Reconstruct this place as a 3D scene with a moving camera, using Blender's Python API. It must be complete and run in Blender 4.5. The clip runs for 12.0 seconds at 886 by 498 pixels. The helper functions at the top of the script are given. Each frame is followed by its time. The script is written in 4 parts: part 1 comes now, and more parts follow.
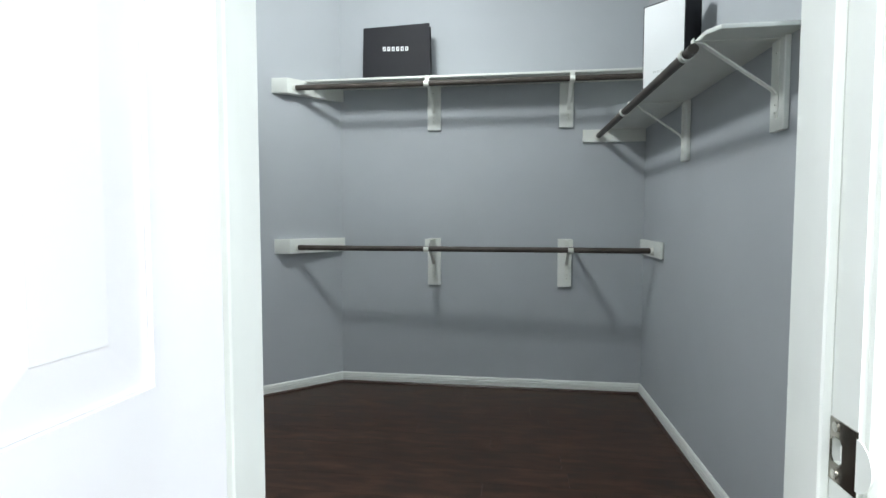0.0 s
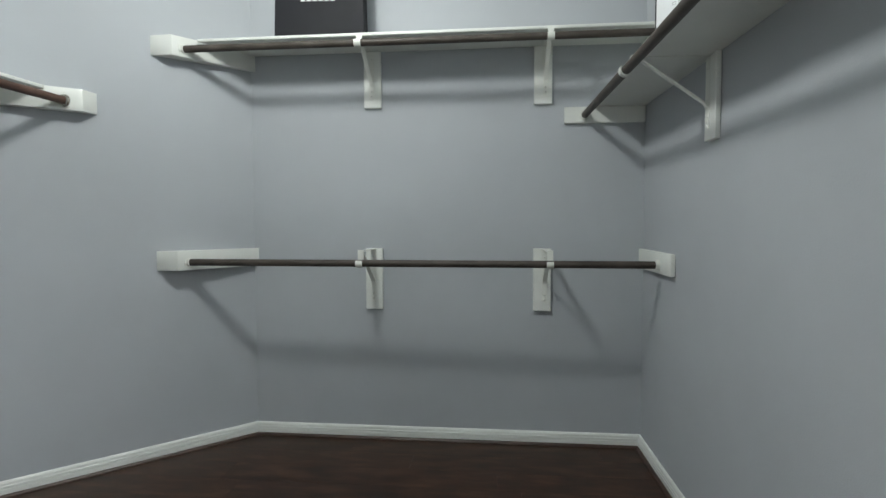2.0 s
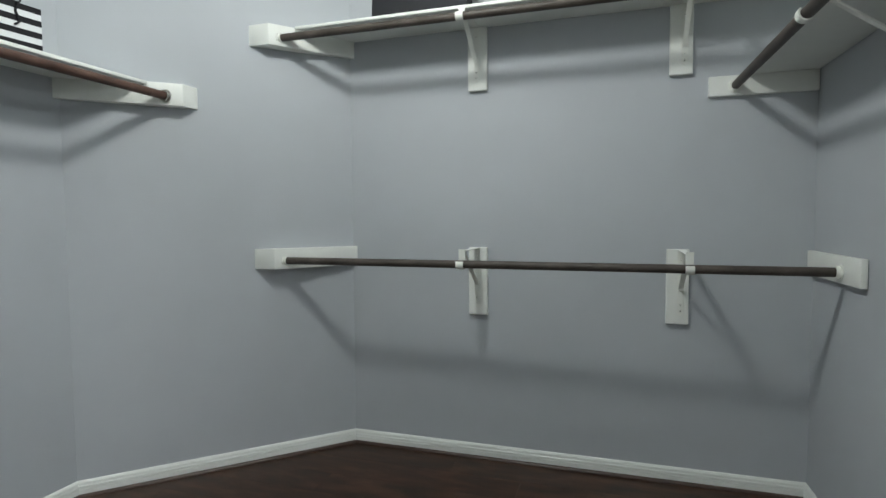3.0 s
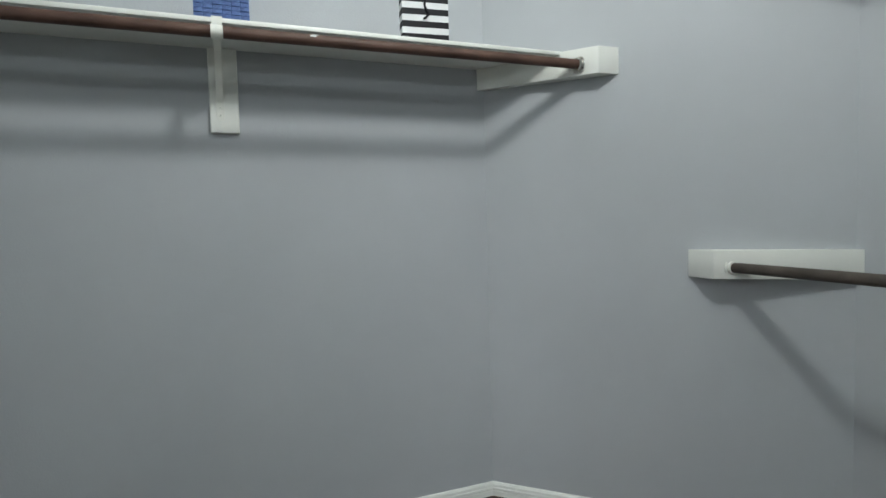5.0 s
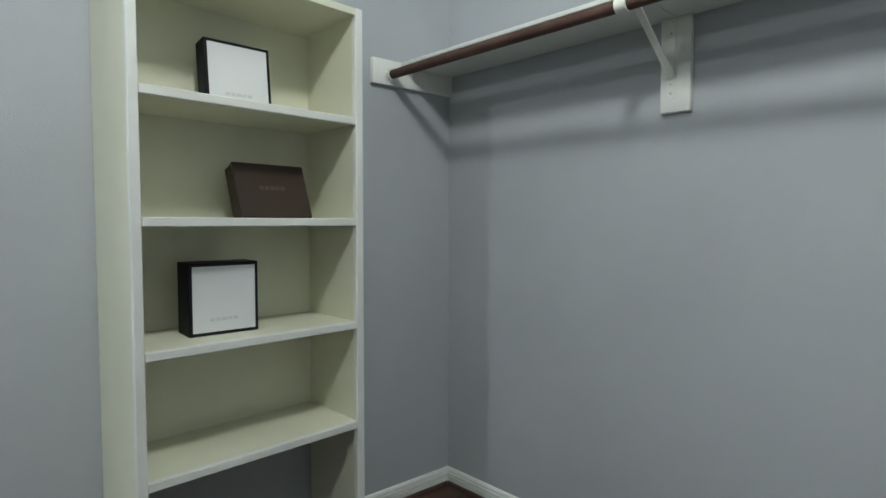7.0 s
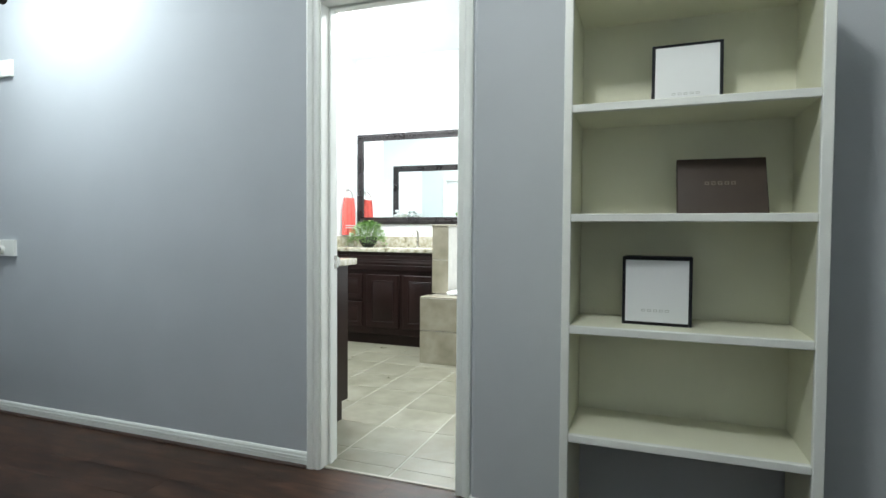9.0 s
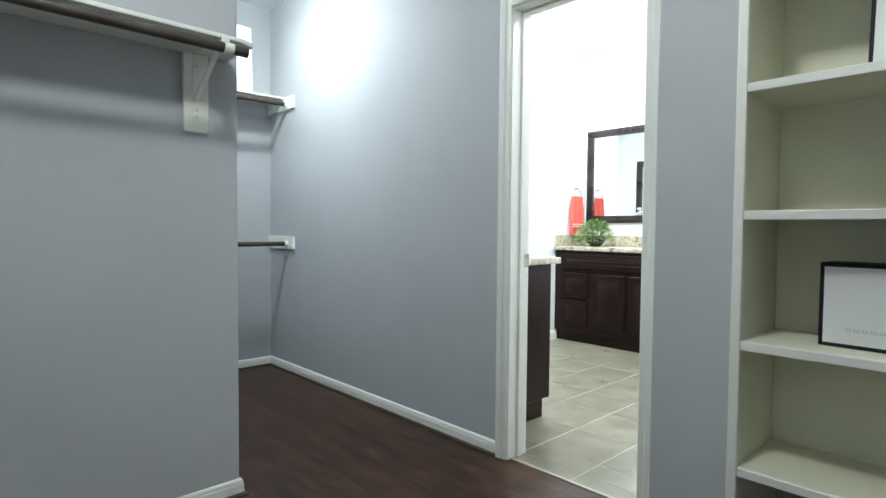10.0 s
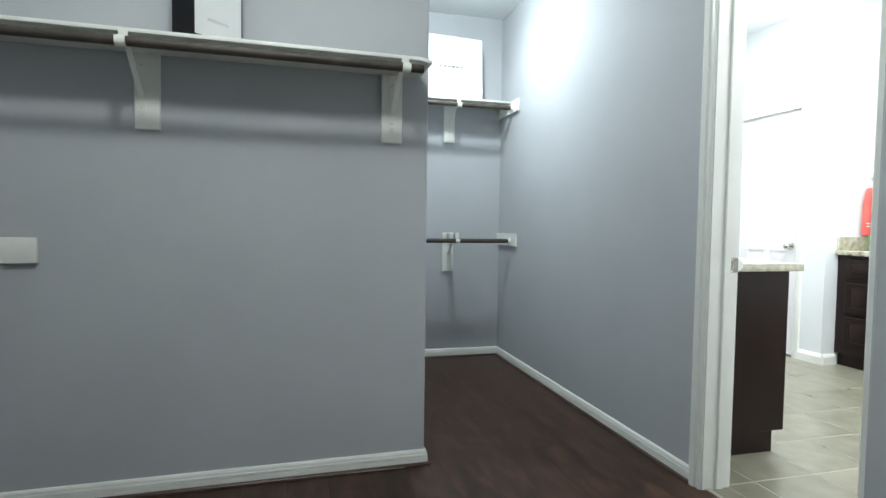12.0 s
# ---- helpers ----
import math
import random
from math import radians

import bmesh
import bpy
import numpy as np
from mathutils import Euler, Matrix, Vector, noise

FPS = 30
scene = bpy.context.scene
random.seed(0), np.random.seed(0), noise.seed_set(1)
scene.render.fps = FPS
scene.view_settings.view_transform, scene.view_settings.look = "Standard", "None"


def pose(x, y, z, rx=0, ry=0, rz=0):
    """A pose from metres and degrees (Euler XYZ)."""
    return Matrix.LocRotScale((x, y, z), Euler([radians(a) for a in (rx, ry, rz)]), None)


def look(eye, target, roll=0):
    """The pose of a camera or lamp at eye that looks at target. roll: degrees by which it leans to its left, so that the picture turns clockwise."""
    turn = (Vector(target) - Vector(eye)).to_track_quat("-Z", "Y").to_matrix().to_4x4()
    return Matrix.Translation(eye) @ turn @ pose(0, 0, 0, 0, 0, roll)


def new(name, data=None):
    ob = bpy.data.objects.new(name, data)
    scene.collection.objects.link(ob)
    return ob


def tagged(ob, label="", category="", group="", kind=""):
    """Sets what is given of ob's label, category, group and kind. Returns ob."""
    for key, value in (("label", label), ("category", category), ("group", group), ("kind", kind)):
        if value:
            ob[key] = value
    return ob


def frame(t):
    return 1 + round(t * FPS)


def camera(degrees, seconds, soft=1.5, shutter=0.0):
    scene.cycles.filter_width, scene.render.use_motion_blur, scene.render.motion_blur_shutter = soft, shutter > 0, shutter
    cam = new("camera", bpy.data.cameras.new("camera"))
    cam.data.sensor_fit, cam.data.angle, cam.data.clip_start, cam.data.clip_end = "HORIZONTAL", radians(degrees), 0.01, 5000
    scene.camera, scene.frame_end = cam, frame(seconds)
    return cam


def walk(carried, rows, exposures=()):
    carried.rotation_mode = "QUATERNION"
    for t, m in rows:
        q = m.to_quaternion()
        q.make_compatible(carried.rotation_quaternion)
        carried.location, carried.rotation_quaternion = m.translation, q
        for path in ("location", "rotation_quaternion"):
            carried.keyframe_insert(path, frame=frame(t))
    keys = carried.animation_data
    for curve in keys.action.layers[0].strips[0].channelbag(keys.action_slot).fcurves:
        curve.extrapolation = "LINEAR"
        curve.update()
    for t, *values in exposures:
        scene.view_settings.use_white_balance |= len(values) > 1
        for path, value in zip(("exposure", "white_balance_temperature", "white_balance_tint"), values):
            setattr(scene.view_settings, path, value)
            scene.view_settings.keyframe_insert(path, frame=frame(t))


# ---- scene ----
cam = camera(77.6, 12.0)
PATH = [
    (0, (0.105, -0.658, 1.137), (-0.180, 1.319, 1.02), -0.0),
    (0.5, (0.127, -0.407, 1.112), (-0.056, 1.582, 1.005), -0.1),
    (1, (0.125, -0.201, 1.118), (-0.033, 1.79, 1.012), -0.1),
    (1.5, (0.13, -0.012, 1.128), (-0.034, 1.979, 1.022), -0.1),
    (2, (0.164, 0.19, 1.137), (-0.04, 2.177, 1.033), -0.2),
    (2.5, (0.151, 0.343, 1.131), (-0.2, 2.31, 1.027), -0.3),
    (4.5, (0.094, 1.019, 1.152), (-1.521, 2.19, 1.013), -1.4),
    (5, (-0.019, 1.186, 1.125), (-1.878, 1.916, 1.012), -1.6),
    (5.5, (-0.135, 1.348, 1.09), (-2.118, 1.596, 1.016), -1.4),
    (6, (-0.215, 1.525, 1.078), (-2.19, 1.219, 1.006), -0.8),
    (6.5, (-0.285, 1.706, 1.103), (-2.064, 0.798, 1.001), -0.1),
    (7, (-0.348, 1.885, 1.102), (-1.74, 0.453, 1.002), 0.1),
    (7.2, (-0.381, 1.941, 1.109), (-1.561, 0.33, 1.011), 0.0),
    (8.8, (-0.892, 2.105, 1.061), (-0.35, 0.181, 0.998), 0.2),
    (9, (-0.937, 2.078, 1.058), (-0.241, 0.204, 0.995), 0.4),
    (9.5, (-1.057, 1.992, 1.061), (0.058, 0.333, 0.992), 0.4),
    (10, (-1.206, 1.935, 1.062), (0.25, 0.566, 0.987), 0.5),
    (10.5, (-1.311, 1.862, 1.065), (0.373, 0.786, 0.986), 0.6),
    (11, (-1.393, 1.762, 1.073), (0.439, 0.963, 0.988), 0.7),
    (11.5, (-1.432, 1.669, 1.072), (0.468, 1.05, 0.981), 0.8),
    (12, (-1.436, 1.597, 1.066), (0.494, 1.081, 0.974), 0.8),
]
walk(cam, [(t, look(eye, target, roll)) for t, eye, target, roll in PATH],
     [(0, 0.17, 6350, 10), (1.0, 0.03, 6600, 10), (2.5, 0.03, 6600, 10), (4.5, 0.05, 6600, 10), (5.5, 0.0, 6600, 10), (8.8, 0.05, 6500, 9), (12, 0.0, 6500, 9)])

# ---- light and exposure ----
world = bpy.data.worlds.new("world")
world.use_nodes = True
world.node_tree.nodes["Background"].inputs[0].default_value = (0.8, 0.9, 1.0, 1)
world.node_tree.nodes["Background"].inputs[1].default_value = 0.04
scene.world = world

CEIL = 2.70
CEIL_BATH = 2.82
LAMP_MAIN = (-0.56, 1.71, 2.60)
LAMP_HALL = (1.88, 0.58, 2.60)


def bulb(name, where, watts, radius, colour):
    data = bpy.data.lights.new(name, "POINT")
    data.energy, data.shadow_soft_size, data.color = watts, radius, colour
    ob = new(name, data)
    ob.location = where
    return ob


def panel(name, where, target, watts, w, h, colour):
    data = bpy.data.lights.new(name, "AREA")
    data.shape, data.size, data.size_y = "RECTANGLE", w, h
    data.energy, data.color = watts, colour
    ob = new(name, data)
    ob.matrix_world = look(where, target)
    return ob


bulb("closet_lamp", LAMP_MAIN, 52, 0.10, (0.95, 1.0, 0.98))
bulb("hall_lamp", LAMP_HALL, 21.5, 0.035, (0.91, 1.0, 1.02))
hall = panel("hall_lamp", (LAMP_HALL[0], LAMP_HALL[1], 2.55), (LAMP_HALL[0], LAMP_HALL[1], 0), 15, 0.2, 0.2, (0.91, 1.0, 1.02))
hall.data.shape = "DISK"
# Fill lights added to brighten the bathroom; no fixture belongs to them.
panel("bathroom_fill", (1.5, -1.8, 2.74), (1.5, -1.8, 0), 75, 1.4, 1.0, (0.95, 0.975, 1.0))
bulb("bathroom_fill", (1.5, -1.8, 2.60), 42, 0.15, (0.95, 0.975, 1.0))
panel("bathroom_fill", (-0.7, -1.3, 2.74), (-0.7, -1.3, 0), 55, 1.0, 1.0, (0.95, 0.975, 1.0))


# ---- materials ----
def mat(name, col, rough=0.5, metal=0.0, spec=0.5, var=0.06, scale=6.0, bump=0.0, bump_scale=120.0, ramp=None, stretch=(1, 1, 1), rand=0.0, dist=0.0006, coat=0.0, detail=4.0):
    m = bpy.data.materials.new(name)
    m.use_nodes = True
    nt = m.node_tree
    b = nt.nodes["Principled BSDF"]
    b.inputs["Roughness"].default_value = rough
    b.inputs["Metallic"].default_value = metal
    b.inputs["Coat Weight"].default_value = coat
    b.inputs["Specular IOR Level"].default_value = spec
    tc = nt.nodes.new("ShaderNodeTexCoord")
    mp = nt.nodes.new("ShaderNodeMapping")
    mp.inputs["Scale"].default_value = stretch
    nt.links.new(tc.outputs["Object"], mp.inputs[0])
    info = nt.nodes.new("ShaderNodeObjectInfo")
    if rand:
        cx = nt.nodes.new("ShaderNodeCombineXYZ")
        mul = nt.nodes.new("ShaderNodeMath")
        mul.operation = "MULTIPLY"
        mul.inputs[1].default_value = 37.0
        nt.links.new(info.outputs["Random"], mul.inputs[0])
        for k in range(3):
            nt.links.new(mul.outputs[0], cx.inputs[k])
        nt.links.new(cx.outputs[0], mp.inputs["Location"])
    n1 = nt.nodes.new("ShaderNodeTexNoise")
    n1.inputs["Scale"].default_value = scale
    n1.inputs["Detail"].default_value = detail
    nt.links.new(mp.outputs[0], n1.inputs["Vector"])
    cr = nt.nodes.new("ShaderNodeValToRGB")
    stops = ramp or [(0.3, [c * (1 - var) for c in col]), (0.7, [min(1, c * (1 + var)) for c in col])]
    el = cr.color_ramp.elements
    el[0].position, el[0].color = stops[0][0], (*stops[0][1], 1)
    el[1].position, el[1].color = stops[-1][0], (*stops[-1][1], 1)
    for p, c in stops[1:-1]:
        e = el.new(p)
        e.color = (*c, 1)
    nt.links.new(n1.outputs[0], cr.inputs[0])
    out = cr.outputs[0]
    if rand:
        hsv = nt.nodes.new("ShaderNodeHueSaturation")
        mr = nt.nodes.new("ShaderNodeMapRange")
        mr.inputs[3].default_value, mr.inputs[4].default_value = 1 - rand, 1 + rand
        nt.links.new(info.outputs["Random"], mr.inputs[0])
        nt.links.new(mr.outputs[0], hsv.inputs["Value"])
        nt.links.new(out, hsv.inputs["Color"])
        out = hsv.outputs[0]
    nt.links.new(out, b.inputs["Base Color"])
    n2 = nt.nodes.new("ShaderNodeTexNoise")
    n2.inputs["Scale"].default_value = bump_scale
    n2.inputs["Detail"].default_value = 3
    nt.links.new(mp.outputs[0], n2.inputs["Vector"])
    rr = nt.nodes.new("ShaderNodeMapRange")
    rr.inputs[3].default_value, rr.inputs[4].default_value = max(0.02, rough - 0.06), min(1, rough + 0.06)
    nt.links.new(n1.outputs[0], rr.inputs[0])
    nt.links.new(rr.outputs[0], b.inputs["Roughness"])
    if bump:
        bp = nt.nodes.new("ShaderNodeBump")
        bp.inputs["Strength"].default_value, bp.inputs["Distance"].default_value = bump, dist
        nt.links.new(n2.outputs[0], bp.inputs["Height"])
        nt.links.new(bp.outputs[0], b.inputs["Normal"])
    return m


M_WALL = mat("grey_wall_paint", (0.430, 0.452, 0.474), 0.72, spec=0.35, var=0.025, scale=2.5, bump=0.42, bump_scale=210, dist=0.0012)
M_BWALL = mat("pale_bathroom_paint", (0.75, 0.785, 0.80), 0.55, var=0.02, scale=2.5, bump=0.4, bump_scale=160, dist=0.001)
M_CEIL = mat("ceiling_paint", (0.76, 0.79, 0.80), 0.8, var=0.02, scale=3, bump=0.6, bump_scale=90, dist=0.0015)
M_TRIM = mat("white_trim_paint", (0.78, 0.80, 0.76), 0.35, var=0.03, scale=8, bump=0.15, bump_scale=60)
M_DOOR = mat("white_door_paint", (0.83, 0.82, 0.84), 0.35, var=0.02, scale=8, bump=0.15, bump_scale=60)
M_SHELF = mat("white_shelf_paint", (0.755, 0.77, 0.725), 0.42, var=0.035, scale=7, bump=0.3, bump_scale=90)
M_CASE = mat("cream_cabinet_paint", (0.735, 0.735, 0.585), 0.45, var=0.04, scale=5, bump=0.3, bump_scale=90)
M_METAL = mat("white_enamel", (0.76, 0.77, 0.715), 0.32, var=0.03, scale=20)
M_ROD = mat("brown_wood_rod", (0.10, 0.05, 0.04), 0.55, spec=0.3, ramp=[(0.3, (0.060, 0.032, 0.024)), (0.55, (0.092, 0.050, 0.038)), (0.75, (0.130, 0.076, 0.058))], scale=9, bump=0.2, bump_scale=80)
M_ROD_GREY = mat("grey_brown_wood_rod", (0.06, 0.05, 0.042), 0.5, spec=0.3, ramp=[(0.3, (0.044, 0.036, 0.030)), (0.55, (0.066, 0.054, 0.046)), (0.75, (0.098, 0.082, 0.070))], scale=9, bump=0.2, bump_scale=80)
M_FLOOR = mat("dark_laminate", (0.04, 0.02, 0.013), 0.37, spec=0.26, ramp=[(0.28, (0.0155, 0.0072, 0.0043)), (0.5, (0.040, 0.0188, 0.0113)), (0.74, (0.086, 0.0425, 0.0260))], scale=5.5, stretch=(1.05, 3.4, 4), rand=0.05, bump=0.15, bump_scale=60, detail=9.0)
M_SHOE = mat("dark_brown_moulding", (0.055, 0.03, 0.022), 0.4, var=0.3, scale=12, stretch=(1, 1, 1))
M_TILE = mat("beige_floor_tile", (0.24, 0.22, 0.175), 0.3, ramp=[(0.30, (0.152, 0.150, 0.103)), (0.5, (0.196, 0.193, 0.143)), (0.72, (0.250, 0.246, 0.192))], scale=8, rand=0.08, bump=0.04, bump_scale=30, detail=6.0)
M_SILL = mat("beige_sill_wood", (0.40, 0.375, 0.32), 0.45, var=0.08, scale=20)
M_GROUT = mat("pale_grout", (0.54, 0.53, 0.48), 0.9, var=0.08, scale=14)
M_TUBT = mat("brown_tub_tile", (0.28, 0.26, 0.19), 0.35, ramp=[(0.3, (0.19, 0.172, 0.120)), (0.7, (0.31, 0.288, 0.220))], scale=8, rand=0.08, bump=0.2, bump_scale=30, detail=7.0)
M_DARKWOOD = mat("espresso_wood", (0.03, 0.013, 0.011), 0.34, spec=0.27, ramp=[(0.3, (0.0095, 0.0042, 0.0035)), (0.7, (0.0165, 0.0075, 0.0064))], scale=4, stretch=(2, 2, 0.7))
M_FRAME = mat("near_black_frame_wood", (0.018, 0.015, 0.016), 0.28, spec=0.5, ramp=[(0.3, (0.012, 0.0095, 0.0100)), (0.7, (0.024, 0.0195, 0.0205))], scale=6)
M_GRANITE = mat("beige_granite", (0.5, 0.45, 0.36), 0.2, ramp=[(0.30, (0.14, 0.13, 0.08)), (0.40, (0.35, 0.33, 0.235)), (0.54, (0.45, 0.43, 0.34)), (0.68, (0.57, 0.545, 0.47))], scale=24, detail=9.0)
M_STEEL = mat("brushed_nickel", (0.62, 0.60, 0.56), 0.25, metal=1.0, var=0.05, scale=30)
M_DARKSTEEL = mat("tarnished_plate", (0.34, 0.32, 0.28), 0.22, metal=1.0, var=0.2, scale=40)
M_BLACK = mat("black_paper", (0.010, 0.010, 0.013), 0.60, spec=0.2, var=0.15, scale=10, bump=0.2, bump_scale=200)
M_WHITEP = mat("white_paper", (0.70, 0.715, 0.72), 0.5, var=0.015, scale=9)
M_INK = mat("grey_ink", (0.42, 0.43, 0.42), 0.5, var=0.05)
M_BLACKINK = mat("black_ink", (0.02, 0.02, 0.02), 0.5, var=0.05)
M_BROWNB = mat("brown_card", (0.04, 0.025, 0.016), 0.42, spec=0.35, ramp=[(0.3, (0.032, 0.0195, 0.0130)), (0.7, (0.050, 0.031, 0.0205))], scale=6, bump=0.2, bump_scale=200)
M_GOLD = mat("gold_ink", (0.11, 0.082, 0.058), 0.4, var=0.05)
M_BLUE = mat("blue_weave", (0.07, 0.13, 0.33), 0.7, ramp=[(0.35, (0.04, 0.08, 0.22)), (0.65, (0.10, 0.18, 0.42))], scale=60)
M_RED = mat("coral_towel", (0.72, 0.115, 0.095), 0.95, var=0.15, scale=14, bump=0.9, bump_scale=260, dist=0.002)
M_LEAF = mat("green_leaf", (0.09, 0.22, 0.035), 0.5, ramp=[(0.3, (0.060, 0.150, 0.026)), (0.7, (0.230, 0.400, 0.115))], scale=30)
M_POT = mat("dark_bowl", (0.03, 0.035, 0.03), 0.2, var=0.2, scale=8)
M_PORC = mat("white_porcelain", (0.82, 0.83, 0.83), 0.12, var=0.01)


def mirror_material():
    m = bpy.data.materials.new("mirror_glass")
    m.use_nodes = True
    b = m.node_tree.nodes["Principled BSDF"]
    b.inputs["Base Color"].default_value = (0.88, 0.91, 0.90, 1)
    b.inputs["Metallic"].default_value, b.inputs["Roughness"].default_value = 1.0, 0.01
    return m


M_MIRROR = mirror_material()


def glass_material():
    m = bpy.data.materials.new("shower_glass")
    m.use_nodes = True
    b = m.node_tree.nodes["Principled BSDF"]
    b.inputs["Base Color"].default_value = (0.85, 0.95, 0.93, 1)
    b.inputs["Roughness"].default_value = 0.02
    b.inputs["Transmission Weight"].default_value = 1.0
    b.inputs["IOR"].default_value = 1.1
    return m


M_GLASS = glass_material()


# ---- shape helpers ----
def box(bm, x0, x1, y0, y1, z0, z1, bevel=0.0, seg=1):
    made = bmesh.ops.create_cube(bm, size=1)["verts"]
    for v in made:
        v.co = Vector((x0 + (v.co.x + 0.5) * (x1 - x0), y0 + (v.co.y + 0.5) * (y1 - y0), z0 + (v.co.z + 0.5) * (z1 - z0)))
    if bevel:
        edges = list({e for v in made for e in v.link_edges})
        bmesh.ops.bevel(bm, geom=edges, offset=bevel, segments=seg, affect="EDGES", profile=0.5)


def prism(bm, pts, z0, z1, bevel=0.0):
    low = [bm.verts.new((x, y, z0)) for x, y in pts]
    high = [bm.verts.new((x, y, z1)) for x, y in pts]
    n = len(pts)
    faces = [bm.faces.new(low[::-1]), bm.faces.new(high)]
    for k in range(n):
        faces.append(bm.faces.new((low[k], low[(k + 1) % n], high[(k + 1) % n], high[k])))
    if bevel:
        edges = list({e for f in faces for e in f.edges})
        bmesh.ops.bevel(bm, geom=edges, offset=bevel, segments=2, affect="EDGES", profile=0.5)
    bmesh.ops.recalc_face_normals(bm, faces=bm.faces[:])


def rod(bm, a, b, r, sides=20, r2=None):
    a, b = Vector(a), Vector(b)
    made = bmesh.ops.create_cone(bm, cap_ends=True, segments=sides, radius1=r, radius2=r if r2 is None else r2, depth=(b - a).length)["verts"]
    turn = (b - a).to_track_quat("Z", "Y").to_matrix().to_4x4()
    bmesh.ops.transform(bm, matrix=Matrix.Translation((a + b) / 2) @ turn, verts=made)


def ball(bm, where, r, scale=(1, 1, 1), u=16, v=10):
    made = bmesh.ops.create_uvsphere(bm, u_segments=u, v_segments=v, radius=r)["verts"]
    bmesh.ops.transform(bm, matrix=Matrix.Translation(where) @ Matrix.Diagonal((*scale, 1)), verts=made)


def smooth(bm, limit=0.6):
    for f in bm.faces:
        f.smooth = True
    for e in bm.edges:
        if len(e.link_faces) == 2 and e.calc_face_angle(0) > limit:
            e.smooth = False


def part(name, bm, material, parent=None, label="", soft=True):
    if soft:
        smooth(bm)
    me = bpy.data.meshes.new(name)
    bm.to_mesh(me)
    bm.free()
    me.materials.append(material)
    ob = new(name, me)
    if parent is not None:
        ob.parent = parent
        ob.matrix_parent_inverse = Matrix.Identity(4)
    if label:
        tagged(ob, label)
    return ob


def thing(name, where, label, category, group="", turn=0.0):
    ob = new(name)
    ob.empty_display_size = 0.05
    ob.matrix_world = pose(*where, 0, 0, turn)
    return tagged(ob, label, category, group)


def structure(name, bm, material, label=""):
    return tagged(part(name, bm, material, soft=False), label, name.split("_")[0], kind="structure")


def bx(*a, **k):
    bm = bmesh.new()
    box(bm, *a, **k)
    return bm


# ---- the large structure ----
T = 0.12
XD, XB, XE, YA, YC, YS = -1.96, 0.875, 2.785, 2.975, 1.045, 0.26
GX, GY = -1.12, 2.135
DL, DR, DH = -0.228, 0.403, 2.045
SX, SY = -0.332, 0.132


def east_x(y):
    """The east wall runs slightly askew."""
    return 0.863 + 0.0220 * (YA - y)


def step_y(x):
    """The wall behind the bookcase runs slightly askew."""
    return YS + (SY - YS) * (x - XD) / (SX - XD)



structure("wall_north", bx(GX, east_x(YA) + 0.02, YA, YA + T, 0, CEIL), M_WALL, "grey painted closet wall behind the two rods")
structure("wall_west", bx(XD - T, XD, YS, GY, 0, CEIL), M_WALL, "grey painted closet wall with one shelf")
bm = bmesh.new()
prism(bm, [(XD, GY), (GX, YA), (GX, YA + T), (GX - 0.05, YA + T), (XD - T, GY + 0.05), (XD - T, GY)], 0, CEIL)
structure("wall_diagonal", bm, M_WALL, "grey painted wall that cuts the corner")
bm = bmesh.new()
xc = east_x(YC)
prism(bm, [(xc, YC + 0.008), (xc + 0.002, YC + 0.002), (xc + 0.008, YC), (XE, YC), (XE, YC + T), (XB + T + 0.03, YC + T), (XB + T, YA + T), (east_x(YA), YA + T)], 0, CEIL)
structure("wall_east", bm, M_WALL, "grey painted wall that turns the corner into the passage")
structure("wall_passage_end", bx(XE, XE + T, 0, YC + T, 0, CEIL), M_WALL, "grey painted wall at the end of the passage")
bm = bmesh.new()
box(bm, DR + 0.018, XE + T, -T + 0.004, 0, 0, CEIL)
box(bm, XD - T, DL - 0.018, -T + 0.004, 0, 0, CEIL)
box(bm, DL - 0.018, DR + 0.018, -T + 0.004, 0, DH + 0.018, CEIL)
structure("wall_south", bm, M_WALL, "grey painted wall round the bathroom doorway")
bm = bmesh.new()
prism(bm, [(XD, YS), (XD - T, YS), (XD - T, YS - T), (SX - T, SY - T), (SX - T, 0.001), (SX, 0.001), (SX, SY - 0.010), (SX - 0.004, SY - 0.003), (SX - 0.012, SY)], 0, CEIL)
structure("wall_step", bm, M_WALL, "grey painted wall stepping forward behind the bookcase")
bm = bmesh.new()
box(bm, XD - T, XE + T, -0.0, YA + T, CEIL, CEIL + 0.1)
structure("ceiling", bm, M_CEIL, "white closet ceiling")

# the bathroom
BX0, BX1, BY, PX, PY = -1.6, 3.3, -3.01, 1.925, -2.375
bm = bmesh.new()
box(bm, DR + 0.018, BX1 + T, -T - 0.005, -T, 0, CEIL_BATH)
box(bm, BX0 - T, DL - 0.018, -T - 0.005, -T, 0, CEIL_BATH)
box(bm, DL - 0.018, DR + 0.018, -T - 0.005, -T, DH + 0.018, CEIL_BATH)
structure("wall_bathroom_north", bm, M_BWALL, "pale bathroom wall round the doorway")
structure("wall_bathroom_south", bx(BX0 - T, PX, BY - T, BY, 0, CEIL_BATH), M_BWALL, "pale bathroom wall behind the vanity")
bm = bmesh.new()
DX0, DX1 = 2.18, 2.80
box(bm, PX, DX0, PY - T, PY, 0, CEIL_BATH)
box(bm, PX, PX + T, BY - T, PY - T, 0, CEIL_BATH)
box(bm, DX1, BX1, PY - T, PY, 0, CEIL_BATH)
box(bm, DX0, DX1, PY - T, PY, DH, CEIL_BATH)
structure("wall_bathroom_return", bm, M_BWALL, "pale bathroom wall with a white door")
